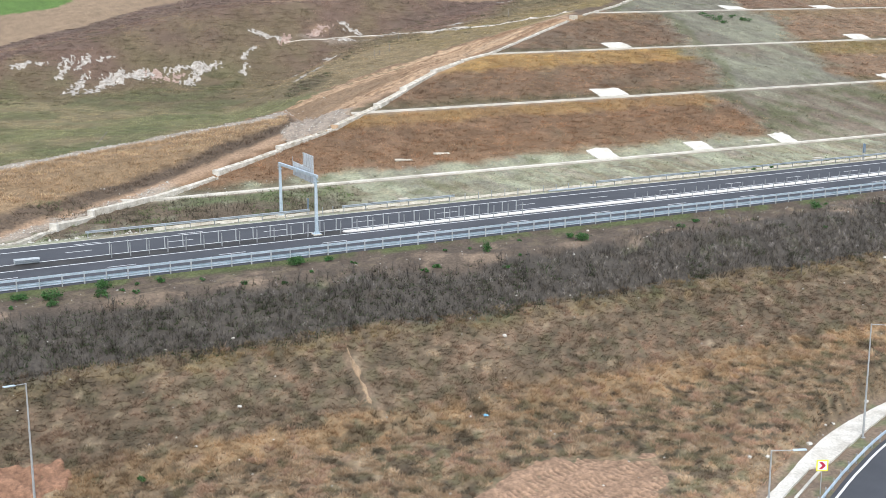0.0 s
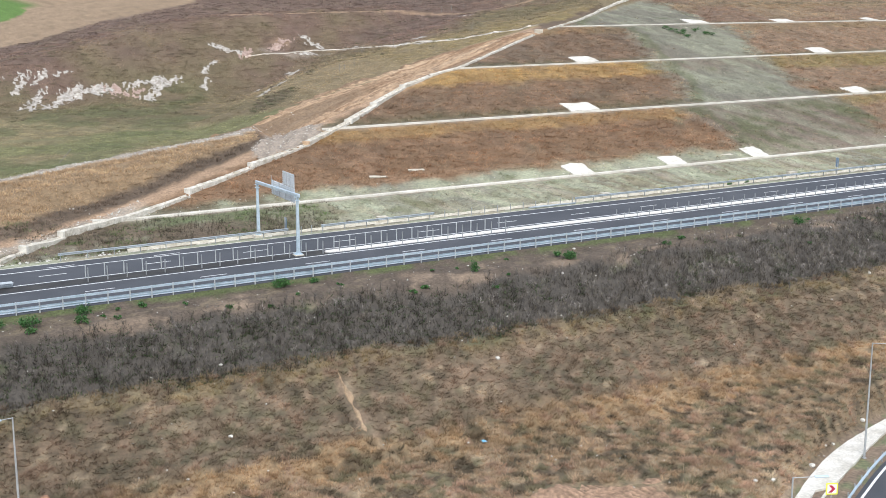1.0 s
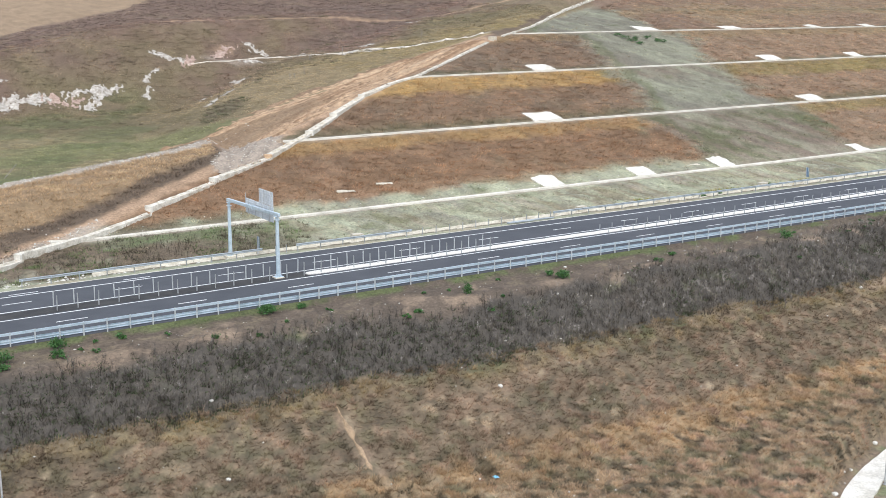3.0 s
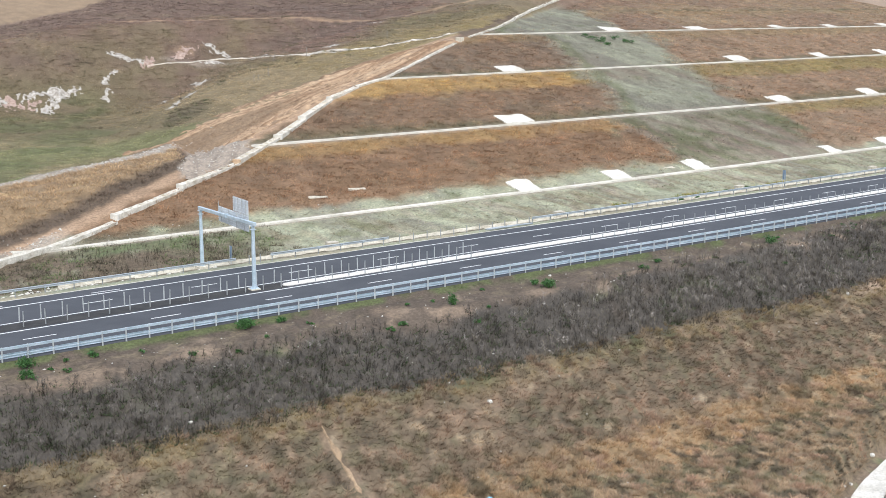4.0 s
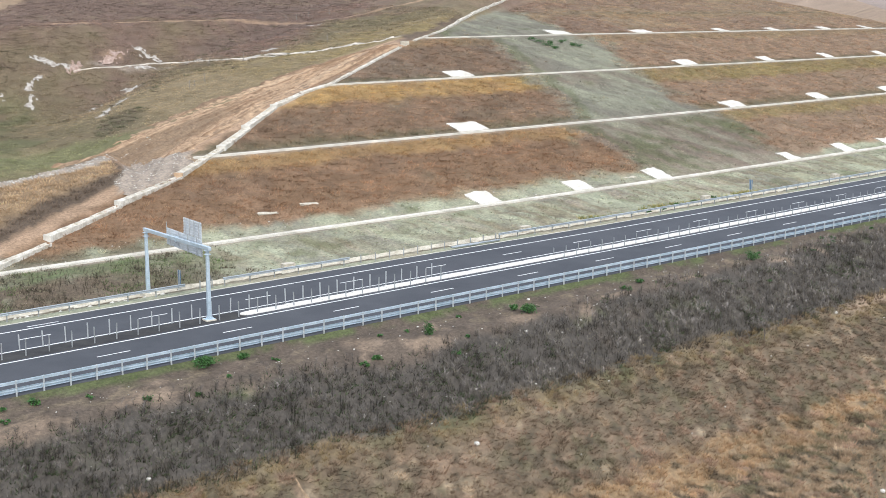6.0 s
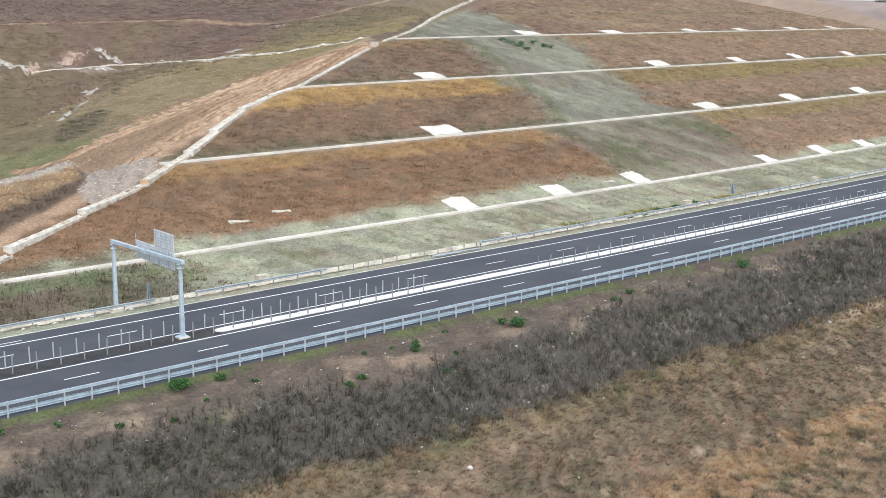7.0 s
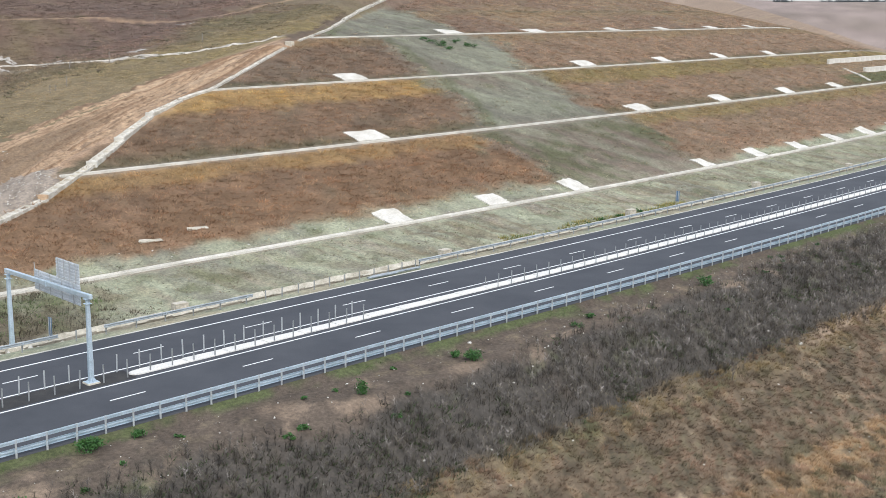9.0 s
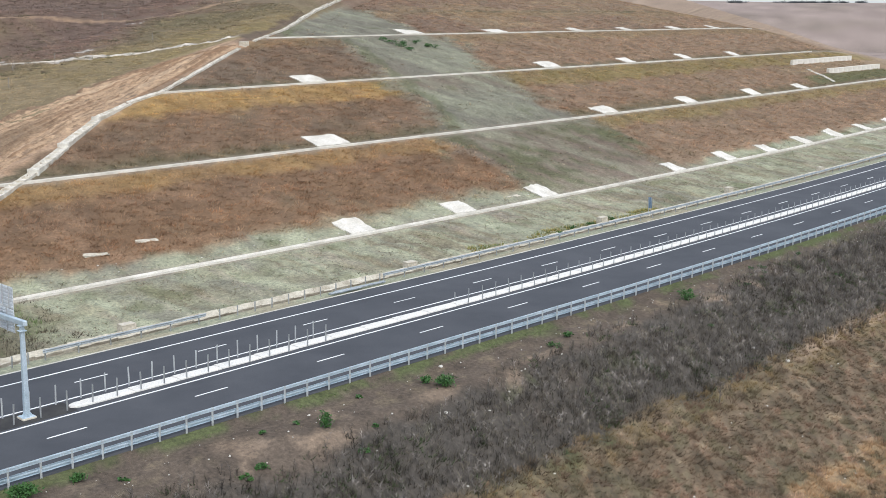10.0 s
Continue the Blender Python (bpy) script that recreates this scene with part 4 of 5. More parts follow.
bm = bmesh.new(); box_bm(bm, (.42, .1, .5), (0, 6.8, 6.76)); part("splice", bm_mesh("splice", bm, M_STEEL, .01), gantry)
def panel(y0, y1, z0, z1):
    p = part("sign_panel", None, gantry, "back of a ribbed aluminium sign panel")
    rows = int((z1 - z0)/.23)
    for i in range(rows):
        bm = bmesh.new(); box_bm(bm, (.05, y1 - y0, .165), (.42, (y0 + y1)/2, z0 + (i + .5)*(z1 - z0)/rows)); part("slat", bm_mesh("slat", bm, M_SHEET, .012), p)
    bm = bmesh.new(); box_bm(bm, (.012, y1 - y0, z1 - z0), (.455, (y0 + y1)/2, (z0 + z1)/2)); part("sheet", bm_mesh("sheet", bm, M_SHEET), p)
    for i in range(4):
        y = y0 + (i + .5)*(y1 - y0)/4
        bm = bmesh.new(); box_bm(bm, (.06, .05, z1 - z0 + .1), (.36, y, (z0 + z1)/2)); part("upright", bm_mesh("upright", bm, M_STEEL2, .01), p)
        bm = bmesh.new(); box_bm(bm, (.16, .07, .07), (.24, y, max(z0 + .15, 6.6))); part("bracket", bm_mesh("bracket", bm, M_STEEL2), p)
panel(2.0, 10.1, 5.68, 7.38); panel(2.05, 6.0, 7.41, 9.0)
bm = bmesh.new(); cyl_bm(bm, .03, .03, 1.1, (.3, 9.75, 6.9), seg=6); part("mast", bm_mesh("mast", bm, M_STEEL2), gantry)

# small signs on the far shoulder
def small_sign(m, w, h, hp, label):
    g = thing("road_sign", label, "road sign", at=m)
    bm = bmesh.new(); box_bm(bm, (.03, w, h), (.06, 0, hp + h/2)); part("plate", bm_mesh("plate", bm, M_BLUE, .008), g, "grey-blue back of the plate")
    for s in (-.3, .3):
        bm = bmesh.new(); cyl_bm(bm, .035, .035, hp + h, (0, w*s, 0), seg=8); part("pole", bm_mesh("pole", bm, M_STEEL2), g)
small_sign(at_road(99.8, 13.6, -.3), .6, 1.5, 1.1, "road sign with grey-blue back on two poles")
small_sign(at_road(3.8, 15.0, -.6), .6, 1.7, .5, "narrow road sign with a dark blue back beside the gantry")

# culvert heads along the ditch
def culvert(x, n, w, d, h):
    g = thing("culvert_head", "small pale concrete culvert head in the roadside ditch", "culvert", "culvert heads", at=at_road(x, n, -.1, True))
    bm = bmesh.new(); box_bm(bm, (w, d, .12), (0, 0, h)); part("lid", bm_mesh("lid", bm, M_CONC2, .02), g)
    for s in (-1, 1):
        bm = bmesh.new(); box_bm(bm, (.14, d, h), (s*(w/2 - .07), 0, h/2)); part("side_wall", bm_mesh("side_wall", bm, M_CONC2, .02), g)
    bm = bmesh.new(); box_bm(bm, (w - .28, .1, h), (0, d/2 - .1, h/2)); part("back_wall", bm_mesh("back_wall", bm, M_CONC2), g)
    bm = bmesh.new(); box_bm(bm, (w - .28, .12, h - .08), (0, -d/2 + .09, (h - .08)/2)); part("front_wall", bm_mesh("front_wall", bm, M_CONC2, .01), g)
for x, n in ((18.0, 16.3), (54.4, 16.2), (92.5, 16.6), (128.6, 16.8), (163, 16.0)): culvert(x, n, 1.45, .9, 1.02)

# ---- terrace drains, pads, cascade ----
U_PROF = [(-.52, -.35), (-.52, .10), (-.36, .10), (-.26, -.10), (.26, -.10), (.36, .10), (.52, .10), (.52, -.35)]
def bench_start(n):
    x = 0.0
    for _ in range(40): x = (n + float(road_y(x)) - 38.5)/.69
    return x
for n, x1, wd in zip(BENCH, (330, 330, 312, 320), (.95, .68, .52, .46)):
    x0 = bench_start(n) + .4
    if n < 30: x0 = -17.5
    pth = along(x0, x1, n, .02, 1.5, True); pth[:, 1] += .06*fbm(pth[:, 0], 0*pth[:, 0] + n, 12., 2, 5); pth[:, 2] += .10
    thing("drain_channel", "pale concrete drain channel running along the terrace", "drain channel", "terrace drains",
          data=sweep("drain_channel", pth, [(a*wd, b) for a, b in U_PROF], M_CONC, jitter=.012))
ditch = thing("roadside_ditch", "pale concrete lined ditch with washed-in soil below the cut slope", "ditch"); drng = np.random.default_rng(61); x = -16.0
while x < 296:
    ln = 4.0 if x < 110 else 8.0; o = drng.uniform(-.07, .07); wl = drng.uniform(.78, .92); up = drng.uniform(-.04, .03)
    part("ditch_lining", sweep("ditch_lining", along(x, x + ln - .04, 15.25 + o, -.86, .8), [(-1.05*wl, .42 + up), (-.90*wl, .50 + up), (-.45, .08), (.45, .08), (.95*wl, .46 + up), (1.1*wl, .40 + up), (.6, -.1), (-.6, -.1)], M_DITCH, jitter=.06), ditch); x += ln
def pad(x0, x1, row):
    n0 = BENCH[row] + .75; n1 = n0 + random.uniform(3.2, 3.7); K = 7; rng = np.random.default_rng(int(x0*7) + row)
    V = []; sk = .35
    for layer in (.14, -.25):
        for i in range(K):
            for j in range(K):
                u, v = i/(K - 1), j/(K - 1); edge = (i in (0, K - 1)) or (j in (0, K - 1))
                x = x0 + (x1 - x0)*u - sk*v + (rng.uniform(-.13, .13) if edge else 0); n = n0 + (n1 - n0)*v + (rng.uniform(-.15, .15) if edge else 0); y = n + float(road_y(x))
                V.append((x, y, float(ground_at(x, y)) + layer + (rng.uniform(-.03, .03) if layer > 0 else 0)))
    F = [(i*K + j, (i + 1)*K + j, (i + 1)*K + j + 1, i*K + j + 1) for i in range(K - 1) for j in range(K - 1)]
    B = [(i, 0) for i in range(K)] + [(K - 1, j) for j in range(1, K)] + [(i, K - 1) for i in range(K - 2, -1, -1)] + [(0, j) for j in range(K - 2, 0, -1)]
    for (a, b), (c, d) in zip(B, B[1:] + B[:1]): F.append((a*K + b, K*K + a*K + b, K*K + c*K + d, c*K + d))
    thing("concrete_pad", "rough white concrete pad on the slope above a drain", "concrete pad", "slope pads", data=mesh_of("concrete_pad", V, F, M_SLAB))
for x0, x1, row in SLABS: pad(x0, x1, row)
# broken concrete strips in the grass
for cx, n, ln in ((26.0, 35.4, 2.9), (33.0, 36.6, 2.7), (91.5, 32.0, 2.6)):
    bm = bmesh.new(); box_bm(bm, (ln*.9, .6, .10)); bmesh.ops.subdivide_edges(bm, edges=bm.edges[:], cuts=2, use_grid_fill=True)
    for v in bm.verts: v.co += Vector((random.uniform(-.12, .12), random.uniform(-.1, .1), random.uniform(-.06, .06)))
    thing("concrete_rubble", "broken pale concrete strip lying in the rust-brown grass", "rubble", "rubble strips", data=bm_mesh("concrete_rubble", bm, M_CONC2), at=at_road(cx, n, .09, True) @ Matrix.Rotation(radians(-14), 4, 'Z') @ Matrix.Rotation(radians(14), 4, 'X'))

CASC = [(-36, 11.2, -27.6, 19.0, 1.3), (-27.0, 19.6, -22.4, 23.4, 1.9), (-21.8, 24.2, -3.6, 34.6, 1.6), (-2.6, 36.0, 8.0, 42.2, 1.8), (8.8, 43.0, 19.4, 49.0, 1.8), (19.9, 49.6, 29.6, 57.4, 1.7),
        (30.4, 58.0, 37.4, 64.2, 2.0), (38.0, 64.9, 46.4, 72.2, 2.0), (47.3, 73.0, 54.8, 77.9, 1.7), (55.5, 78.5, 63.0, 82.0, 1.6), (63.0, 82.0, 92.0, 102.6, 1.05), (98.5, 107, 112, 116.0, .95), (112, 116, 124, 125.5, 1.1), (124.6, 126.2, 136, 135, 1.2), (136, 135, 168, 158, 1.4)]
casc = thing("drain_cascade", "stepped pale concrete drain cascade climbing the hillside beside a dirt track", "drain cascade")
for x0, y0, x1, y1, wd in CASC:
    L = math.hypot(x1 - x0, y1 - y0); K = max(4, int(L/.8)); a = math.atan2(y1 - y0, x1 - x0); ca, sa = math.cos(a), math.sin(a); steep = x1 < 60
    back = .5 if steep else 0; xs = np.linspace(x0 - back*ca, x1 + .3*ca, K); ys = np.linspace(y0 - back*sa, y1 + .3*sa, K); f = np.linspace(0, 1, K)
    rise = np.interp(x0, [-30, -27, -21, 5, 20, 60], [.10, .55, .45, .34, .30, .22])*(1 - f)**1.5 if steep else 0*f
    zs = np.linspace(ground_at(x0, y0), ground_at(x1, y1), K)*.35 + ground_at(xs, ys)*.65 + .03 + rise
    c = wd*(.58 if x0 > 15 else .54); prof = [(-.55*c, -1.7), (-.55*c, .20), (-.40*c, .20), (-.30*c, .08), (.30*c, .08), (.40*c, .20), (.55*c, .20), (.55*c, -1.7)]
    s = part("channel", sweep("channel", np.stack([xs, ys, zs], 1), prof, M_CASC, jitter=.05 if x0 < 97 else .09), casc)
    if steep:
        ochre = x0 == 19.9; bm = bmesh.new(); box_bm(bm, (.42, c*1.22, 1.75), (0, 0, -.60))
        part("step_block", bm_mesh("step_block", bm, M_RUSTBOX if ochre else M_CONC, .05), s, "ochre concrete block" if ochre else "concrete step block", Matrix.Translation((float(xs[0]), float(ys[0]), float(zs[0]))) @ Matrix.Rotation(a, 4, 'Z'))
        if x0 > -3:
            for k2 in range(1, int(L/1.55)):
                f2 = k2*1.55/L; px, py = x0 + (x1 - x0)*f2, y0 + (y1 - y0)*f2; bm = bmesh.new(); box_bm(bm, (.34, c*1.0, .40))
                part("step_lip", bm_mesh("step_lip", bm, M_CONC2 if (ochre or k2 % 3 == 0) else M_CONC, .03), s, "", Matrix.Translation((px, py, float(np.interp(f2, f, zs)) + .07)) @ Matrix.Rotation(a, 4, 'Z') @ Matrix.Rotation(radians(8), 4, 'Y'))
# outlet box on top
bm = bmesh.new()
for sx in (-1, 1): box_bm(bm, (.2, 1.4, 1.0), (sx*.65, 0, .25))
box_bm(bm, (1.5, .2, 1.0), (0, .6, .25)); o = thing("drain_outlet", "pale concrete outlet box at the head of the cascade", "outlet", data=bm_mesh("drain_outlet", bm, M_CONC2, .04), at=Matrix.Translation((94.6, 104.6, float(height(94.6, 104.6)))) @ Matrix.Rotation(radians(35), 4, 'Z'))
# retaining walls far along the terraces
for x0, x1, n, h in ((276, 326, 70.5, 1.9), (284, 331, 62.5, 1.9)):
    wl = thing("retaining_wall", "long pale stone retaining wall on the terraced slope", "retaining wall", "retaining walls")
    for k in range(int((x1 - x0)/4)):
        x = x0 + 4*k; bm = bmesh.new(); box_bm(bm, (3.98, .8, h), (2, 0, h/2 - .6)); part("wall_block", bm_mesh("wall_block", bm, M_SLAB, .06), wl, "", at_road(x, n, 0, True))

dp = np.stack([np.linspace(277.3, 274.4, 6), np.linspace(66.1, 56.8, 6) + road_y(np.linspace(277.3, 274.4, 6))], 1); dp = np.column_stack([dp, ground_at(dp[:, 0], dp[:, 1]) + .1])
thing("slope_drain", "short pale concrete drain running down the terrace slope", "drain channel", data=sweep("slope_drain", dp, [(-.5, -.4), (.5, -.4), (.5, .12), (.3, .12), (.2, 0), (-.2, 0), (-.3, .12), (-.5, .12)], M_CONC, jitter=.03))

# ---- slip road at the foot of the embankment ----
def arc(r, a0, a1, dz, k=90): return [(RAMP[0] + (r + float(ramp_d(d)))*math.cos(math.radians(d)), RAMP[1] + (r + float(ramp_d(d)))*math.sin(math.radians(d)), -12.9 + dz) for d in np.linspace(a0, a1, k)]
def arc_ribbon(name, r0, r1, dz, mat, a0=90, a1=225):
    a = arc(r0, a0, a1, dz); b = arc(r1, a0, a1, dz); K = len(a); return mesh_of(name, a + b, [(i, i + 1, K + i + 1, K + i) for i in range(K - 1)], mat)
slip = thing("slip_road", "dark asphalt slip road curving below the embankment", "road", kind="structure", data=sweep("slip_road", arc(81.6, 90, 225, 0, 90), [(-4.3, -.3), (4.3, -.3), (4.2, .05), (-4.2, .05)], M_ASPHALT))
part("edge_line", arc_ribbon("edge_line", 85.2, 85.42, .056, M_PAINT), slip, "solid white edge line"); part("edge_line", arc_ribbon("edge_line", 78.3, 78.5, .056, M_PAINT), slip, "solid white edge line")
def apron(r0, r1, a0, a1, dz, k=70, m=6):
    """A strip of cast concrete between two radii that change along the bend."""
    V = []; rng = np.random.default_rng(k)
    for d in np.linspace(a0, a1, k):
        lo, hi = float(r0(d)), float(r1(d)); c, q = math.cos(math.radians(d)), math.sin(math.radians(d)); w = float(ramp_d(d))
        for layer in (0, 1):
            for i in range(m + 1):
                f = i/m; r = lo + (hi - lo)*f + w + (rng.uniform(-.05, .05) if i in (0, m) else 0); dip = -.06*math.sin(math.pi*f)
                V.append((RAMP[0] + r*c, RAMP[1] + r*q, -12.9 + dz + (dip if layer == 0 else -.5) + (rng.uniform(-.015, .015) if layer == 0 else 0)))
    n2 = 2*(m + 1); F = []
    for a in range(k - 1):
        for i in range(m): F.append((a*n2 + i, a*n2 + i + 1, (a + 1)*n2 + i + 1, (a + 1)*n2 + i))
        for i in (0, m): F.append((a*n2 + i, (a + 1)*n2 + i, (a + 1)*n2 + i + m + 1, a*n2 + i + m + 1))
    return mesh_of("slip_channel", V, F, M_SLAB)
thing("slip_channel", "wide white concrete drainage channel beside the slip road", "drain channel",
      data=apron(lambda d: np.interp(d, [90, 107, 112, 116.6, 117.6, 225], [88.5, 88.4, 88.0, 88.1, 89.15, 89.25]), lambda d: np.interp(d, [90, 105, 109, 113, 119, 225], [89.9, 90.0, 90.45, 90.6, 90.3, 90.2]), 90, 225, .0, 220))
thing("kerb", "narrow pale concrete kerb along the slip road", "kerb", data=sweep("kerb", arc(88.3, 116.4, 225, -.2, 80), [(-.12, -.2), (.12, -.2), (.12, .1), (-.12, .1)], M_CONC, jitter=.02))
sr = thing("guardrail", "galvanised steel guardrail curving along the slip road", "guardrail", "guardrails")
part("beam", sweep("beam", arc(86.0, 90, 225, .62, 120), rail_profile(W_PROF, 1), M_STEEL), sr, "corrugated beam")
for i, (x, y, z) in enumerate(arc(86.2, 90, 225, -.05, 92)):
    part("post", lone, sr, "", Matrix.Translation((x, y, z - .2)) @ Matrix.Rotation(math.atan2(y - RAMP[1], x - RAMP[0]), 4, 'Z'))
# chevron board
chev = thing("chevron_sign", "yellow-edged chevron curve sign with a red arrow on a steel pole", "road sign", at=Matrix.Translation((24.0, -60.0, -13.0)) @ Matrix.Rotation(radians(-22), 4, 'Z'))
bm = bmesh.new(); cyl_bm(bm, .04, .04, 2.9, (0, .06, 0), seg=8); part("pole", bm_mesh("pole", bm, M_STEEL2), chev)
bm = bmesh.new(); box_bm(bm, (1.0, .03, 1.0), (0, 0, 2.55)); part("board", bm_mesh("board", bm, M_YELLOW, .01), chev, "yellow board")
bm = bmesh.new(); box_bm(bm, (.78, .01, .78), (0, -.022, 2.55)); part("panel", bm_mesh("panel", bm, M_WHITE), chev, "white panel")
vs = [(-.3, .32), (.0, .32), (.3, 0), (0, -.32), (-.3, -.32), (.0, 0)]
part("arrow", mesh_of("arrow", [(a, -.031, 2.55 + b) for a, b in vs] + [(a, -.028, 2.55 + b) for a, b in vs], [(0, 1, 2, 5), (5, 2, 3, 4), (11, 8, 7, 6), (10, 9, 8, 11)], M_RED), chev, "red chevron arrow")
# street lamps
def street_lamp(x, y, h, ax, ay, arm):
    z = float(height(x, y)); g = thing("street_lamp", "tall slender galvanised street lamp with a flat head on one arm", "street lamp", "street lamps", at=Matrix.Translation((x, y, z - .05)))
    bm = bmesh.new(); cyl_bm(bm, .11, .055, h, seg=10); part("pole", bm_mesh("pole", bm, M_STEEL2), g)
    bm = bmesh.new(); box_bm(bm, (.36, .36, .04), (0, 0, .07)); part("base_plate", bm_mesh("base_plate", bm, M_STEEL2), g)
    a = math.atan2(ay, ax); R = Matrix.Translation((0, 0, h - .04)) @ Matrix.Rotation(a, 4, 'Z') @ Matrix.Rotation(radians(-4), 4, 'Y')
    bm = bmesh.new(); cyl_bm(bm, .04, .03, arm, turn=Matrix.Rotation(radians(90), 4, 'Y'), seg=8); part("arm", bm_mesh("arm", bm, M_STEEL2), g, "", R)
    bm = bmesh.new(); box_bm(bm, (.95, .30, .09), (arm + .35, 0, 0)); part("lamp_head", bm_mesh("lamp_head", bm, M_STEEL, .02), g, "flat lamp head", R)
street_lamp(-36.6, -39.0, 9.75, -1, -.35, 1.0); street_lamp(36.8, -51.1, 11.2, .8, -1, 1.6); street_lamp(10.2, -70.0, 9.9, 1, -.55, 1.6); street_lamp(-16.7, -67.1, 10.6, -1, -.2, 1.4)
# thin poles on the hill
def pole(x, y, h, r, label, lean=0.0):
    bm = bmesh.new(); cyl_bm(bm, r, r*.85, h, seg=7); cyl_bm(bm, r*1.15, r*1.15, .06, (0, 0, h), seg=7)
    thing("pole", label, "pole", "field poles", data=bm_mesh("pole", bm, M_WOOD), at=Matrix.Translation((x, y, float(height(x, y)) - .1)) @ Matrix.Rotation(lean, 4, 'Y'))
for x, y, h in ((55.6, 116.3, 1.9), (50.5, 112, 1.6), (52, 113, 1.2), (64.5, 133, 1.4), (66, 135.5, 1.3), (71.5, 130.7, 1.8), (91, 129, 1.8), (104, 165, 1.5), (108, 166, 1.5), (101, 165, 1.5), (114, 166, 1.4)):
    pole(x, y, h, .07, "thin weathered pole standing in the hillside grass")
pole(-14.4, 71.0, 3.0, .06, "pale thin pole leaning in the meadow", radians(42))

# ---- plants and stones ----
def scatter(x0, x1, n0, n1, per_m2, seed):
    rng = np.random.default_rng(seed); N = int((x1 - x0)*(n1 - n0)*per_m2)
    x = rng.uniform(x0, x1, N); n = rng.uniform(n0, n1, N); return x, n, n + road_y(x), rng
def cover_mesh(name, V, T, col):
    """Triangles with a base colour for each of their corners."""
    me = bpy.data.meshes.new(name); nv, nt = len(V), len(T)
    me.vertices.add(nv); me.vertices.foreach_set("co", V.astype(np.float32).ravel())
    me.loops.add(nt*3); me.loops.foreach_set("vertex_index", T.astype(np.int32).ravel())
    me.polygons.add(nt); me.polygons.foreach_set("loop_start", np.arange(0, nt*3, 3, dtype=np.int32)); me.polygons.foreach_set("loop_total", np.full(nt, 3, dtype=np.int32))
    me.update(calc_edges=True); a = me.attributes.new("cover", 'FLOAT_COLOR', 'POINT')
    a.data.foreach_set("color", np.concatenate([col, np.ones((nv, 1))], 1).astype(np.float32).ravel()); me.materials.append(M_BLADE); return me
def tufts(x, y, rng, blades_n, h, w, spread, lean, tint=1.0, colour=None, vary=.6, base_tip_shade=(.82, 1.55), gain=1.42):
    """Tufts of bent blades, one triangle each. Colours carry shade at the base, light at the tip."""
    N = len(x); B = blades_n; z = ground_at(x, y); base = ground_colour(x, y) if colour is None else colour
    hh = h*(.55 + .9*rng.random(N)); a = rng.uniform(0, 2*np.pi, (N, B)); r = spread*np.sqrt(rng.random((N, B)))
    bx = x[:, None] + r*np.cos(a); by = y[:, None] + r*np.sin(a); bz = np.broadcast_to(z[:, None] - .03, bx.shape)
    ln = lean*hh[:, None]*(.3 + .9*rng.random((N, B))); tx = bx + ln*np.cos(a); ty = by + ln*np.sin(a); tz = bz + hh[:, None]*(.6 + .6*rng.random((N, B)))
    p = rng.uniform(0, np.pi, (N, B)); wx = w*np.cos(p)/2; wy = w*np.sin(p)/2
    V = np.stack([np.stack([bx - wx, by - wy, bz], -1), np.stack([bx + wx, by + wy, bz], -1), np.stack([tx, ty, tz], -1)], 2).reshape(-1, 3)
    T = np.arange(len(V)).reshape(-1, 3); tone = (1.03 + vary*(rng.random((N, 1, 1, 1)) - .5))*tint
    col = np.broadcast_to(base[:, None, None, :]*tone, (N, B, 3, 3)).copy(); col[:, :, :2] *= base_tip_shade[0]; col[:, :, 2] *= base_tip_shade[1]; col *= gain
    return V, T, np.clip(col.reshape(-1, 3), .005, .8)
def grass_field(name, label, specs):
    Vs, Ts, Cs = [], [], []; off = 0
    for V, T, c in specs: Vs.append(V); Ts.append(T + off); Cs.append(c); off += len(V)
    return thing(name, label, "grass", kind="stuff", data=cover_mesh(name, np.concatenate(Vs), np.concatenate(Ts), np.concatenate(Cs)))
# lower field
x, n, y, rng = scatter(-62, 108, -64, -23.6, 8.0, 301)
ok = (ramp_r(x, y) > 91.4) & (np.hypot((x - 5)/9.2, (n + 52.6)/5.0) + .2*fbm(x, n, 2.2, 3, 981) > 1) & (np.hypot((x + 37.2)/3.9, (n + 35.7)/2.3) > .95) & ~((np.abs(x + 6) < .7) & (n > -34.6) & (n < -27)) & (vnoise(x/1.6, y/1.6, 7) > .08)
x, n, y = x[ok], n[ok], y[ok]
clump = fbm(x, y, 2.2, 3, 311)
u_, v_, w_ = cells(x, y, .9, 331)
bh = np.where(n > -34.5, .17, .22) + .22*w_*sstep(.1, .4, v_) + .08*np.clip(clump, -1, 1)
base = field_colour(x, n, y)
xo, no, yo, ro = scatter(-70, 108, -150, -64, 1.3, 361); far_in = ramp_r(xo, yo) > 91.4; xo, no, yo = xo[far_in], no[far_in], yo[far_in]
lower = [tufts(xo, yo, ro, 10, .3, .08, .5, 1.0, colour=field_colour(xo, no, yo), vary=.35), tufts(x, y, rng, 14, np.maximum(bh*.85, .12), .07, .22, 1.15, colour=base*np.array((1.03, .985, .99)), vary=.25, base_tip_shade=(.92, 1.22), gain=1.30)]
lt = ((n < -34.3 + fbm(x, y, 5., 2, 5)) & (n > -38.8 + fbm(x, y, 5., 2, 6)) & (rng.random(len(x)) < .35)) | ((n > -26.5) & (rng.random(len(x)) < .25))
lower.append(tufts(x[lt], y[lt], rng, 12, .46, .04, .26, .6, colour=base[lt], vary=.3, base_tip_shade=(.9, 1.3), gain=1.36))
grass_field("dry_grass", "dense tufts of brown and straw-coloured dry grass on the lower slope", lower)
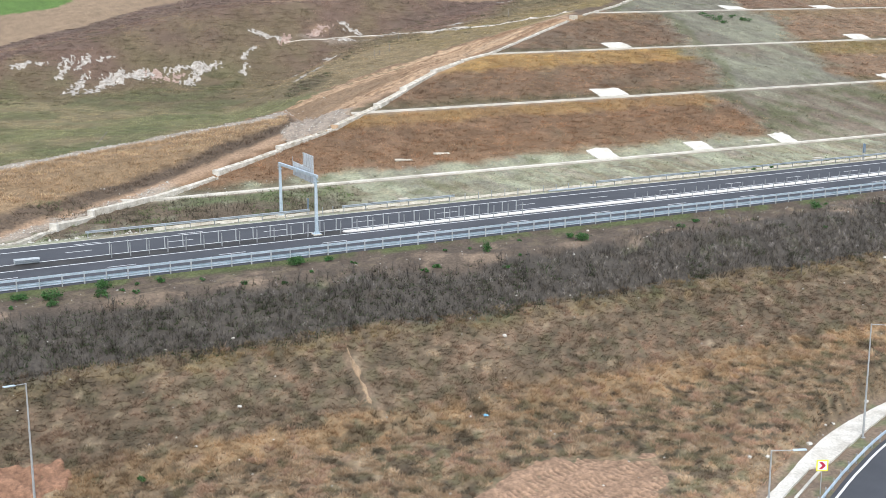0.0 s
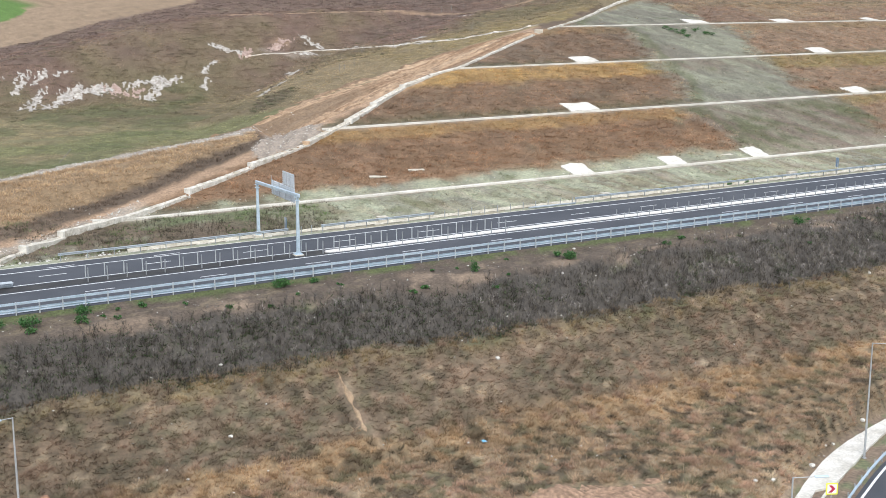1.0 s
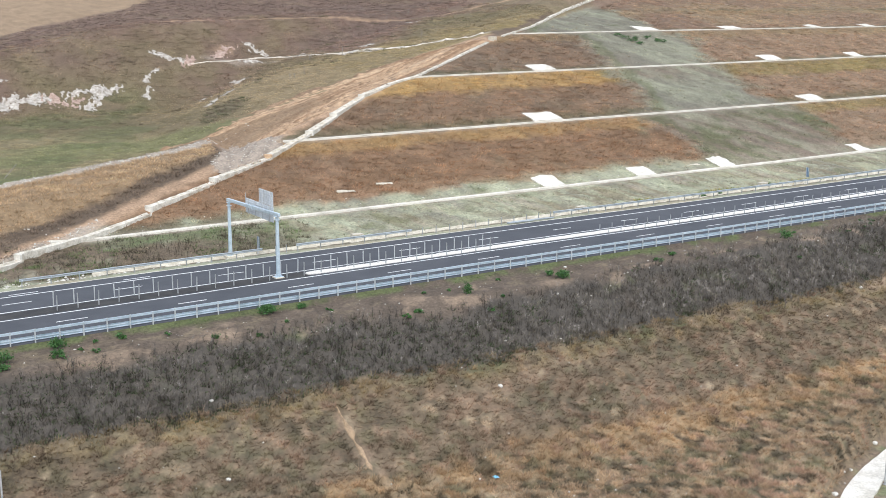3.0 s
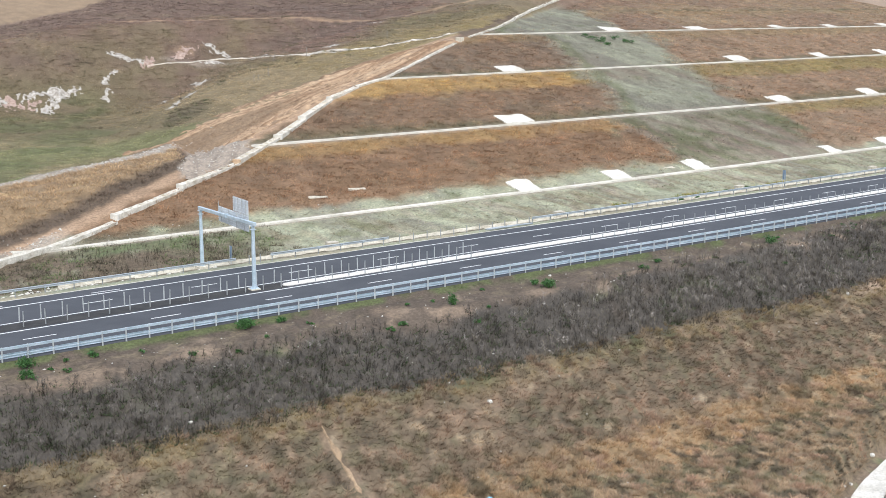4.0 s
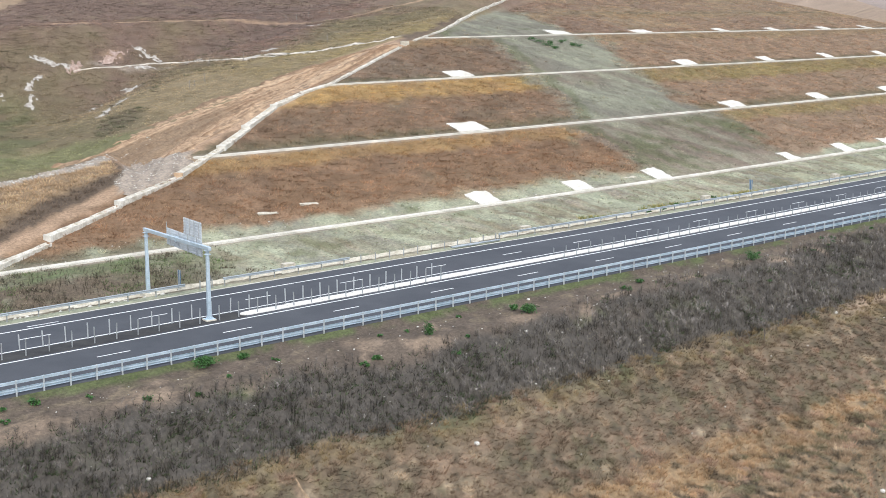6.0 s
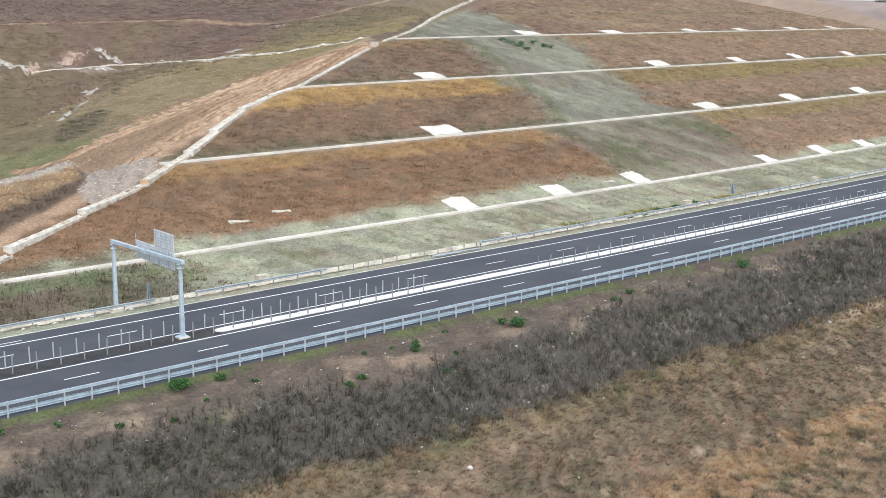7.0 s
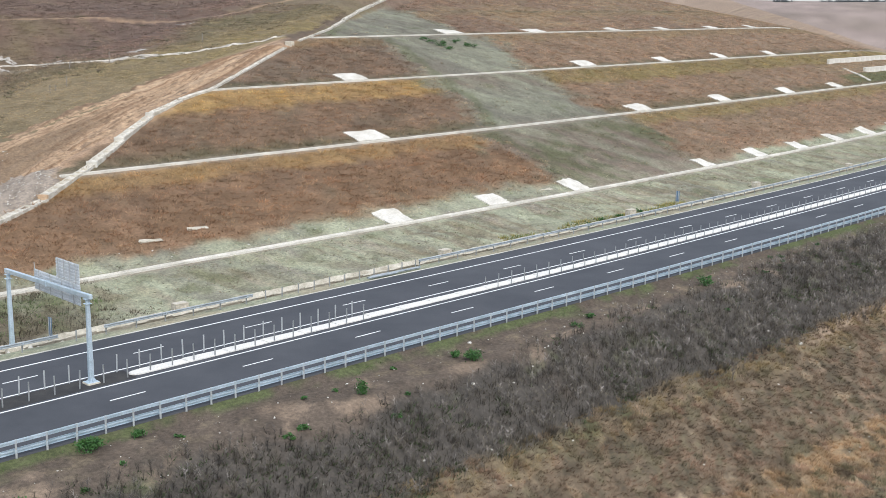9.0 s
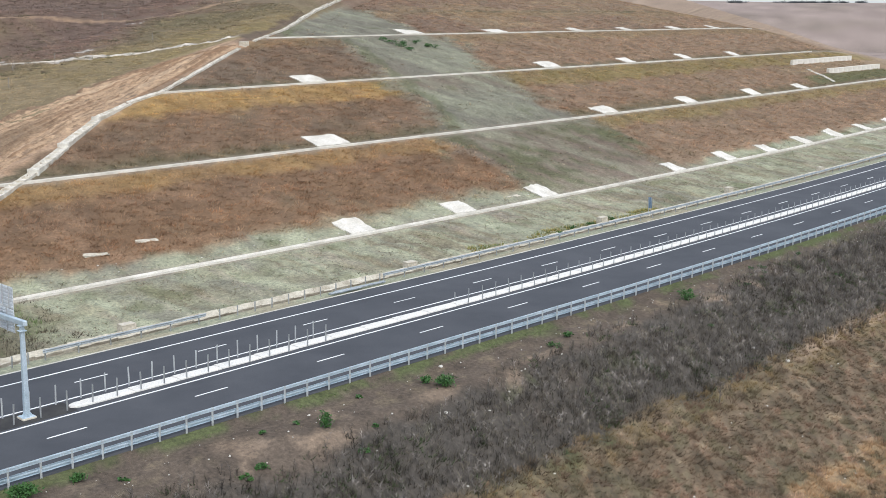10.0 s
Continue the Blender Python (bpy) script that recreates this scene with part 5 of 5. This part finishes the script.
# brush on the embankment
x, n, y, rng = scatter(-70, 215, -25.2, -12.6, 6.0, 401)
ed = fbm(x, y, 5.0, 3, 3)
ok = (n + .9*ed > -24.6) & (n + 1.0*ed < brush_top(x) + .3) & ((n < brush_top(x) - 1.6) | (rng.random(len(x)) < .5)) & (vnoise(x/2.2, y/2.2, 9) > .12)
x, n, y = x[ok], n[ok], y[ok]
def weeds(x, y, rng, h, colour, thin=.034):
    """Dead stalks that fork towards the top, pale at their tips, with shade painted into their lower parts."""
    N = len(x); z = ground_at(x, y); hh = h*(.45 + .8*rng.random(N)); S = 14
    a = rng.uniform(0, 2*np.pi, (N, S)); t = rng.uniform(.35, .92, (N, S)); t[:, 0] = 0
    lx = rng.uniform(-.28, .28, (N, 1)); ly = rng.uniform(-.28, .28, (N, 1))
    bx = x[:, None] + lx*t*hh[:, None]; by = y[:, None] + ly*t*hh[:, None]; bz = z[:, None] - .03 + t*hh[:, None]
    L = hh[:, None]*(.22 + .30*rng.random((N, S)))*(1.15 - .5*t); up = .25 + .9*rng.random((N, S))
    tx = bx + L*np.cos(a); ty = by + L*np.sin(a); tz = bz + L*up
    tx[:, 0] = x + lx[:, 0]*hh; ty[:, 0] = y + ly[:, 0]*hh; tz[:, 0] = z + hh
    wd = np.full((N, S), thin); p = rng.uniform(0, np.pi, (N, S)); wx = wd*np.cos(p)/2; wy = wd*np.sin(p)/2
    V = np.stack([np.stack([bx - wx, by - wy, bz], -1), np.stack([bx + wx, by + wy, bz], -1), np.stack([tx, ty, tz], -1)], 2).reshape(-1, 3)
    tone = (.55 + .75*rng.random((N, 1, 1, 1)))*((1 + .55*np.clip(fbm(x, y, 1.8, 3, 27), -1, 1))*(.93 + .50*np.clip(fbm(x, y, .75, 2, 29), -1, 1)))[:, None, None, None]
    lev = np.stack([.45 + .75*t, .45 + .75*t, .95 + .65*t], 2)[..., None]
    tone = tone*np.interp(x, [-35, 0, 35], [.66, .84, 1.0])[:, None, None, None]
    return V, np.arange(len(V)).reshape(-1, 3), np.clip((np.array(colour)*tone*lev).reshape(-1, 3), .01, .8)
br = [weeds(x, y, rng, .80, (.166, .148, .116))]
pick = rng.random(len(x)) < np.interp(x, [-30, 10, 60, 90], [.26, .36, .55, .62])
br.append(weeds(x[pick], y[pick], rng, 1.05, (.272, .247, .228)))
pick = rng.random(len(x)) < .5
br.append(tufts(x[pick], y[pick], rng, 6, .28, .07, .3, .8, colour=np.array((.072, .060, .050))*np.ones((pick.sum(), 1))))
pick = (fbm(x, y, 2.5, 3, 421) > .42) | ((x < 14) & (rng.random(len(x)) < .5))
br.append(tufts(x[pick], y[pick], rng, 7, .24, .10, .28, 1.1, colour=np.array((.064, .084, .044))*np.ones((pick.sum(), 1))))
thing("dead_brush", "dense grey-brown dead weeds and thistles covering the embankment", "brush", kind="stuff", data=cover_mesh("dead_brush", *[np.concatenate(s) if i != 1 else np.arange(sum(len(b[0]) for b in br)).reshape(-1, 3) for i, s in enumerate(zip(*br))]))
# verge: short grass by the rail
x, n, y, rng = scatter(-70, 215, -15.5, -11.0, 5, 501); ok = (rng.random(len(x)) < np.where(n > -12.0, .9, .22)); x, n, y = x[ok], n[ok], y[ok]
gr = sstep(-12.0, -11.4, n)*(fbm(x, y, 2.5, 3, 111) > -.3)
grass_field("verge_grass", "short sparse grass and moss along the guardrail", [tufts(x, y, rng, 5, .11, .05, .2, .8, colour=np.where(gr[:, None] > .5, np.array((.070, .105, .036)), np.array((.11, .09, .065))))])
# terraces
x, n, y, rng = scatter(-12, 330, 31, 150, 2.4, 601)
ok = (ditch_q(x, y) < -.8) & (rng.random(len(x)) < np.interp(x + n*.8, [0, 170, 400], [1, .75, .35]))
for x0, x1, row in SLABS: ok &= ~((x > x0 - .6) & (x < x1 + .3) & (n > BENCH[row] + .4) & (n < BENCH[row] + 5.0))
for b in BENCH: ok &= np.abs(n - b) > .8
xl = 103 + np.interp(n, [30, 51, 56, 78, 80, 100, 105, 140], [-4, -4, 1, 9, 9, 17, 5, 35]); xr = np.interp(n, [30, 39, 51, 56, 62, 78, 80, 93, 104, 140], [133, 135, 140, 140, 138, 143, 141, 151, 150, 156])
ok &= ~((x > xl + 2) & (x < xr - 2) & (rng.random(len(x)) < .93)) & ~((n < 33.5 + fbm(x, y, 6., 4, 3)) & (x > 10) & (rng.random(len(x)) < .85))
x, n, y = x[ok], n[ok], y[ok]
u_, v_, w_ = cells(x, y, 1.0, 611); tc2 = ground_colour(x, y)*(.76 + .50*u_)[:, None]*(1 + .26*np.clip(fbm(x, y, 3.0, 3, 617), -1, 1))[:, None]; tc2 = blend(tc2, np.array((.245, .178, .128)), sstep(.15, .8, fbm(x, y, 7., 3, 619))*.45); tc2 = blend(tc2, np.array((.128, .112, .074)), sstep(.1, .8, fbm(x, y, 6., 3, 621))*np.interp(x, [90, 150], [.25, .5])); tc2 = blend(tc2, tc2*np.array((1.08, 1.0, .95)), w_ < .4); tc2 = blend(tc2, np.array((.115, .096, .072)), (v_ < .14)*.6); tc2 = blend(tc2, np.array((.30, .215, .135)), (u_ > .90)*.5)
grass_field("terrace_grass", "rust-brown and ochre dry grass on the terraced cut slopes", [tufts(x, y, rng, 10, .17 + .18*v_, .11, .55, 1.2, 1.12, colour=tc2, vary=.3, base_tip_shade=(.92, 1.32))])
# sparse weeds on the bare cut slope
x, n, y, rng = scatter(-30, 190, 16.4, 31.5, 4.0, 651); ok = fbm(x, y, 3.0, 3, 653) + .9*rng.random(len(x)) > .25; ok &= np.abs(n - 29.4) > .7; x, n, y = x[ok], n[ok], y[ok]
kind_c = np.where((rng.random(len(x)) < .35)[:, None], np.array((.135, .145, .085)), np.array((.215, .180, .135)))*(.55 + .6*rng.random((len(x), 1)))
xb2 = (x < 14 + 3*fbm(x, y, 4., 2, 655)) & (n < 28.6) & (rng.random(len(x)) < .85)
grass_field("slope_weeds", "sparse low weeds and clods on the grey-green cut slope", [tufts(x, y, rng, 4, .10, .12, .25, 1.2, colour=kind_c*1.2, base_tip_shade=(1, 1.1)), tufts(x[xb2], y[xb2], rng, 8, .32, .07, .4, .9, colour=np.where((fbm(x[xb2], y[xb2], 2.4, 3, 657) > .15)[:, None], np.array((.098, .128, .058)), np.array((.092, .080, .058)))*(.55 + .8*rng.random((xb2.sum(), 1))))])
bx_, bn_, by_, rng = scatter(-24, 15, 16.6, 27.6, 3.2, 661); ok = (fbm(bx_, by_, 3., 3, 663) > -.35) & (bx_ + 4*fbm(bx_, by_, 4., 2, 665) < 11) & (ditch_q(bx_, by_) < -2.5); bx_, by_ = bx_[ok], by_[ok]
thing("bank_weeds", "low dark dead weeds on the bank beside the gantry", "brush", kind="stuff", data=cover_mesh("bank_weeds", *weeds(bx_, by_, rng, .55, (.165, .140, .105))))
x, n, y, rng = scatter(66, 108, 16.0, 18.2, 7, 671); ok = fbm(x, y, 2.5, 3, 673) > -.1; x, y = x[ok], y[ok]
grass_field("yellow_weeds", "yellow-green flowering weeds in the roadside ditch", [tufts(x, y, rng, 6, .40, .08, .35, .8, colour=np.where((rng.random(len(x)) < .55)[:, None], np.array((.23, .19, .07)), np.array((.11, .14, .055))))])
# meadow and hills to the west
x, n, y, rng = scatter(-60, 130, 18, 172, 2.2, 701)
on_hump = (y < track_y(x)) & (x - 14.5 - .31*(y - 58) < 0)
pt = (x + .69*(y - 38.5))/1.215; ok = ((pt < 29.5) | (pt > 117) | (ditch_q(x, y) > track_w(pt) + .4 + fbm(x, y, 2.5, 2, 709))) & (ditch_q(x, y) > np.where(on_hump, 4.4, 2.5)) & (np.abs(y - track_y(x)) > 2.0) & ~((y < track_y(x)) & ~on_hump) 
for r in ROCKS: ok &= strip_d(x, y, r) > .9 + .9*rng.random(len(x))
scarp = np.interp(x, PX, PY)
ok &= ((np.abs(y - hill_path(x)) > 1.0) | (x < 42)) & ((np.abs(y - scarp) > 1.0) | (x < 44) | (x > 104))
ok &= (vnoise(x/3, y/3, 13) > .2); x, n, y = x[ok], n[ok], y[ok]; on_hump = on_hump[ok]
hm = fbm(x, y, 2.6, 3, 719); u_, v_, w_ = cells(x, y, 1.1, 721); hc0 = ground_colour(x, y)*(.86 + .30*u_*np.where(on_hump, .4, 1))[:, None]*(1 + .22*np.clip(hm, -1, 1))[:, None]; hc0 = blend(hc0, np.where((y > 150)[:, None], np.array((.088, .068, .056)), np.array((.082, .078, .052))), (v_ < .16 + .18*hm)*(y > 100)*np.where((x > 26) & (y < 137), .25, .75))
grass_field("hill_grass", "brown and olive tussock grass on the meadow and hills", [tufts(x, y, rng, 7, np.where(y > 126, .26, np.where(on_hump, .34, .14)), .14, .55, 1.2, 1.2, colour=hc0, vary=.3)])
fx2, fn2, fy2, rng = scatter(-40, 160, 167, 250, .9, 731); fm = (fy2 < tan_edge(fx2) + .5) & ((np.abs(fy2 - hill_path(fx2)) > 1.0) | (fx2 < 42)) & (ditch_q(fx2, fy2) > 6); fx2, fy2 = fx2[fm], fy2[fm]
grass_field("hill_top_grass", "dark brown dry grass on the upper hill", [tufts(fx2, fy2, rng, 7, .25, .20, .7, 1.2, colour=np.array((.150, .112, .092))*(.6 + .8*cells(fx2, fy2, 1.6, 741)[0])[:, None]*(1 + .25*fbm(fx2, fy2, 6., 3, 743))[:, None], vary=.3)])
# dark scrub on the hill
hx, hn, hy, rng = scatter(-40, 110, 90, 166, .55, 761)
gully = (np.hypot((hx - 31)/2.0 - (hy - 98)/3.0, (hy - 98)/3.4) + .5*fbm(hx, hy, 3., 3, 765) < 2.3) & (rng.random(len(hx)) < .95); band_d = np.abs(hy - np.interp(hx, [66, 71, 78, 87, 95, 101], [144, 132, 124, 120, 115, 112.6]))
ok = (ditch_q(hx, hy) > 8) & (hy > track_y(hx) + 12) & (gully | ((band_d < 2.5) & (hx > 66) & (rng.random(len(hx)) < .6)) | ((fbm(hx, hy, 6., 3, 763) > .25) & (hy > 112) & (rng.random(len(hx)) < .35)))
hx, hy = hx[ok], hy[ok]; hc = np.where((rng.random(len(hx)) < .5)[:, None], np.array((.080, .084, .050)), np.array((.098, .080, .062)))
grass_field("hill_scrub", "low dark olive scrub scattered over the chalk hillside", [tufts(hx, hy, rng, 20, .32, .13, .9, 1.1, colour=hc)])
# stones and litter
x, n, y, rng = scatter(-60, 150, -60, -11.5, .045, 801); xs2, ns2, ys2, _ = scatter(-20, 98, 30.2, 33.5, .22, 811); xs3, ns3, ys3, _ = scatter(-60, 120, -14.5, -11.8, .35, 821)
xg, ng, yg, _ = scatter(-34, 28, 18, 80, 3.0, 831); pg = (xg + .69*(yg - 38.5))/1.215; qg = ditch_q(xg, yg); kg = ((pg > 14) & (pg < 29.5 + .5*qg) & (qg > -1.2) & (qg < np.interp(pg, [13, 14, 15.5, 30, 33, 36], [.6, 1.8, 3.6, 9.8, 13.0, 14.5]))) | (np.abs(yg - track_y(xg)) < 1.8) | ((xg - 14.5 - .31*(yg - 58) > 1.2) & (yg < track_y(xg)) & (xg + .69*(yg - 38.5) < 36) & (ditch_q(xg, yg) > 1.2)) | ((ditch_q(xg, yg) < 2.6) & (ditch_q(xg, yg) > 1.2) & (xg < -10) & (ng > 17)); xb, nb, yb, _ = scatter(-40, 8, 13.6, 16.6, 2.2, 841)
X = np.concatenate([x, xs2, xs3, xg[kg], xb]); Y = np.concatenate([y, ys2, ys3, yg[kg], yb]); N = len(X)
size = np.concatenate([rng.uniform(.05, .15, len(x)), rng.uniform(.05, .15, len(xs2)), rng.uniform(.03, .09, len(xs3)), rng.uniform(.05, .16, kg.sum()), rng.uniform(.06, .30, len(xb))])
octa = np.array([(1, 0, 0), (0, 1, 0), (-1, 0, 0), (0, -1, 0), (0, 0, 1), (0, 0, -1)], float)
tri = np.array([(0, 1, 4), (1, 2, 4), (2, 3, 4), (3, 0, 4), (1, 0, 5), (2, 1, 5), (3, 2, 5), (0, 3, 5)])
V = octa[None]*size[:, None, None]*rng.uniform(.55, 1.3, (N, 6, 1))*np.array((1, 1, .7)) + np.stack([X, Y, ground_at(X, Y) + size*.35], -1)[:, None]
T = (tri[None] + 6*np.arange(N)[:, None, None]).reshape(-1, 3)
thing("stones", "small white stones strewn over the slopes and gravel track", "stones", kind="stuff", data=mesh_of("stones", V.reshape(-1, 3).tolist(), T.tolist(), M_STONE))
# single boulders
def boulder(x, y, r):
    bm = bmesh.new(); bmesh.ops.create_icosphere(bm, subdivisions=2, radius=r)
    for v in bm.verts: v.co *= 1 + .35*noise.noise(v.co*2.2/r + Vector((x, y, 0))); v.co.z *= .7
    thing("boulder", "pale weathered boulder lying in the dry grass", "boulder", "boulders", data=bm_mesh("boulder", bm, M_STONE), at=Matrix.Translation((x, y, float(ground_at(x, y)) + r*.2)))
for x, nn_, r in ((10.9, -27.7, .26), (66.3, -24.7, .22), (-16.3, -22.9, .17), (25.1, -17.6, .16), (64.2, -22.1, .14), (-18.0, -31.0, .22), (30.4, -11.9, .17), (2.2, -37.6, .12), (23.8, -54.2, .26), (30.7, -52.0, .3), (36.3, -49.0, .2), (35.0, -49.3, .16), (43.6, -45.8, .28), (22.0, -54.0, .2), (33.0, -52.6, .18)): boulder(x, nn_ + float(road_y(x)), r)
# a scrap of blue plastic
bm = bmesh.new(); bmesh.ops.create_grid(bm, x_segments=6, y_segments=5, size=.26)
for v in bm.verts: v.co.z = .10*noise.noise(v.co*6) + .06
LX, LN = 3.6, -38.1; ly = LN + float(road_y(LX))
thing("plastic_sheet", "crumpled scrap of blue plastic lying in the grass", "litter", data=bm_mesh("plastic_sheet", bm, two_scale("blue_plastic", (.10, .32, .50), (.22, .50, .68), 4, 20, .4, .5)), at=Matrix.Translation((LX, ly, float(ground_at(LX, ly)) + .22)))
# green shrubs
def shrub(x, n, r, h, label, leaves=420):
    y = n + float(road_y(x)); z = float(ground_at(x, y)); rng = np.random.default_rng(int(abs(x)*31 + 7))
    g = thing("shrub", label, "shrub", "green shrubs", at=Matrix.Translation((x, y, z)))
    bm = bmesh.new()
    for i in range(7):
        a = rng.uniform(0, 6.28); t = Matrix.Rotation(a, 4, 'Z') @ Matrix.Rotation(rng.uniform(.2, .8), 4, 'Y'); cyl_bm(bm, .025, .008, h*.9, turn=t, seg=5)
    part("stems", bm_mesh("stems", bm, M_BARK), g)
    k = max(3, leaves//60); cen = np.stack([rng.normal(0, r*.45, k), rng.normal(0, r*.45, k), h*(.3 + .55*rng.random(k))], 1); which = rng.integers(0, k, leaves)
    c = cen[which] + rng.normal(0, 1, (leaves, 3))*np.array((r*.28, r*.28, h*.17)); c[:, 2] = np.maximum(c[:, 2], .05)
    u = rng.normal(0, 1, (leaves, 3)); u /= np.linalg.norm(u, axis=1)[:, None]; w = np.cross(u, rng.normal(0, 1, (leaves, 3))); w /= np.linalg.norm(w, axis=1)[:, None]
    s = rng.uniform(.06, .13, (leaves, 1)); V = np.stack([c - u*s, c + w*s*.55, c + u*s, c - w*s*.55], 1).reshape(-1, 3)
    part("foliage", mesh_of("foliage", V.tolist(), np.arange(len(V)).reshape(-1, 4).tolist(), M_LEAF), g, "bright green leaves")
SH = [(-28.2, -37.9, .35, .45, 120), (27.8, -14.9, .8, .9, 600), (26.9, -13.4, .5, .5, 260), (14.9, -15.4, .55, 1.0, 420), (63.8, -14.6, .75, .9, 420), (-6.6, -11.9, 1.0, .9, 700), (-2.6, -11.9, .5, .5, 260), (-26.5, -12.0, .9, .8, 500), (-31.5, -13.3, .9, 1.0, 600), (-27.2, -14.4, .6, .7, 340),
      (-32, -14.9, .5, .6, 300), (42.1, -14.4, .5, .4, 220), (-21, -12.2, .5, .5, 260), (-13.2, -15.7, .45, .4, 200), (8, -16.8, .5, .4, 200), (6.5, -17.2, .4, .35, 160), (-34.5, -12.2, .8, .6, 400), (16, -18.4, .4, .35, 140), (45, -14.0, .5, .4, 160)]
wr = np.random.default_rng(77)
for i in range(22): SH.append((float(wr.uniform(-36, 110)), float(-12.2 - 6.5*wr.random()**1.5), .32, .28, 70))
for x, n, r, h, k in SH: shrub(x, n, r, h, "low bright green leafy shrub on the brown embankment", k)
for x, n, r in ((131.4, 100.6, 1.0), (132.6, 98.8, 1.2), (133.2, 96.6, 1.2), (133.6, 94.0, 1.0), (135, 97.6, .9), (138.4, 97.3, 1.0), (141.2, 94.4, 1.3), (139.6, 95.4, .8)): shrub(x, n, r, .8, "low green shrub on the bare terraced slope", 260)
for x, n in ((86, 16.6), (90, 16.8), (82, 15.9), (78, 15.4), (95, 16.9)): shrub(x, n, .6, .6, "small green shrub in the roadside ditch", 180)
# bare young tree
def bare_tree(x, n, h):
    y = n + float(road_y(x)); g = thing("bare_tree", "small bare pale sapling on the grass slope", "tree", at=Matrix.Translation((x, y, float(ground_at(x, y)) - .05)))
    bm = bmesh.new(); cyl_bm(bm, .05, .02, h, seg=6); part("trunk", bm_mesh("trunk", bm, M_BARK), g)
    bm = bmesh.new(); rng = np.random.default_rng(5)
    for i in range(16):
        cyl_bm(bm, .018, .004, h*rng.uniform(.3, .55), (0, 0, h*rng.uniform(.3, .9)), Matrix.Rotation(rng.uniform(0, 6.28), 4, 'Z') @ Matrix.Rotation(rng.uniform(.4, 1.0), 4, 'Y'), seg=4)
    part("branches", bm_mesh("branches", bm, M_BARK), g)
bare_tree(52.0, -25.6, 1.9)

# ---- far woods on the skyline ----
rng = np.random.default_rng(1201); N = 46; K = 50
fx = np.concatenate([rng.uniform(1520, 1572, 38), rng.uniform(1488, 1497, 8)]); fy = 797 + (fx - 1535)*-1.9 + rng.uniform(-6, 6, N); fz = ground_at(fx, fy)
c = np.stack([fx, fy, fz + 1.0], -1)[:, None] + rng.normal(0, 1, (N, K, 3))*np.array((2.6, 2.6, .6))*rng.uniform(.6, 1.3, (N, 1, 1))
V = (c[:, :, None] + rng.normal(0, .8, (N, K, 3, 3))).reshape(-1, 3); V[:, 2] = np.maximum(V[:, 2], ground_at(V[:, 0], V[:, 1]) - .1)
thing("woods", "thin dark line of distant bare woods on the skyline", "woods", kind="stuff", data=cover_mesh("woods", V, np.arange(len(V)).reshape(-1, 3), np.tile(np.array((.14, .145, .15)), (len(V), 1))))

# ---- chalk outcrops on the hill ----
def outcrop(r, seed):
    x0, y0, x1, y1, w, pink = r; s = .20; m = 2.4*w + .8
    X, Y = np.meshgrid(np.arange(min(x0, x1) - m, max(x0, x1) + m, s), np.arange(min(y0, y1) - m, max(y0, y1) + m, s), indexing='ij')
    d = strip_d(X, Y, r); body = fbm(X, Y*.7, 2.0, 3, seed); grit = fbm(X*1.5 - Y*.3, Y*.6, .62, 3, seed + 9)
    keep = d + .70*body + 1.25*grit < .95
    Z = ground_at(X, Y) + .06 + .10*np.clip(1.2 - d, 0, 1)*(.5 + .8*fbm(X*1.5, Y*.7, .9, 3, seed + 3)); A, B = X.shape
    cell = keep[:-1, :-1] & keep[1:, :-1] & keep[:-1, 1:]; lab = np.where(cell, np.arange(cell.size).reshape(cell.shape), -1)
    for _ in range(400):
        old = lab.copy()
        for ax in (0, 1):
            for sh in (1, -1):
                nb = np.roll(lab, sh, ax); lab = np.where(cell & (nb > lab), nb, lab)
        if (old == lab).all(): break
    g = thing("rock_outcrop", "crumbling pinkish chalk outcrop in the brown hillside" if pink else "crumbling white chalk outcrop in the brown hillside", "rock outcrop", "chalk outcrops")
    for l in np.unique(lab[lab >= 0]):
        ii, jj = np.where(lab == l)
        if len(ii) < 5: continue
        ids = {}; V = []; Fc = []
        def vid(i, j):
            if (i, j) not in ids: ids[i, j] = len(V); V.append((X[i, j], Y[i, j], Z[i, j]))
            return ids[i, j]
        for i, j in zip(ii, jj): Fc.append((vid(i, j), vid(i + 1, j), vid(i + 1, j + 1), vid(i, j + 1)))
        part("rock_face", mesh_of("rock_face", V, Fc, M_PINK if pink else M_CHALK), g)
for i, r in enumerate(ROCKS): outcrop(r, 900 + 7*i)
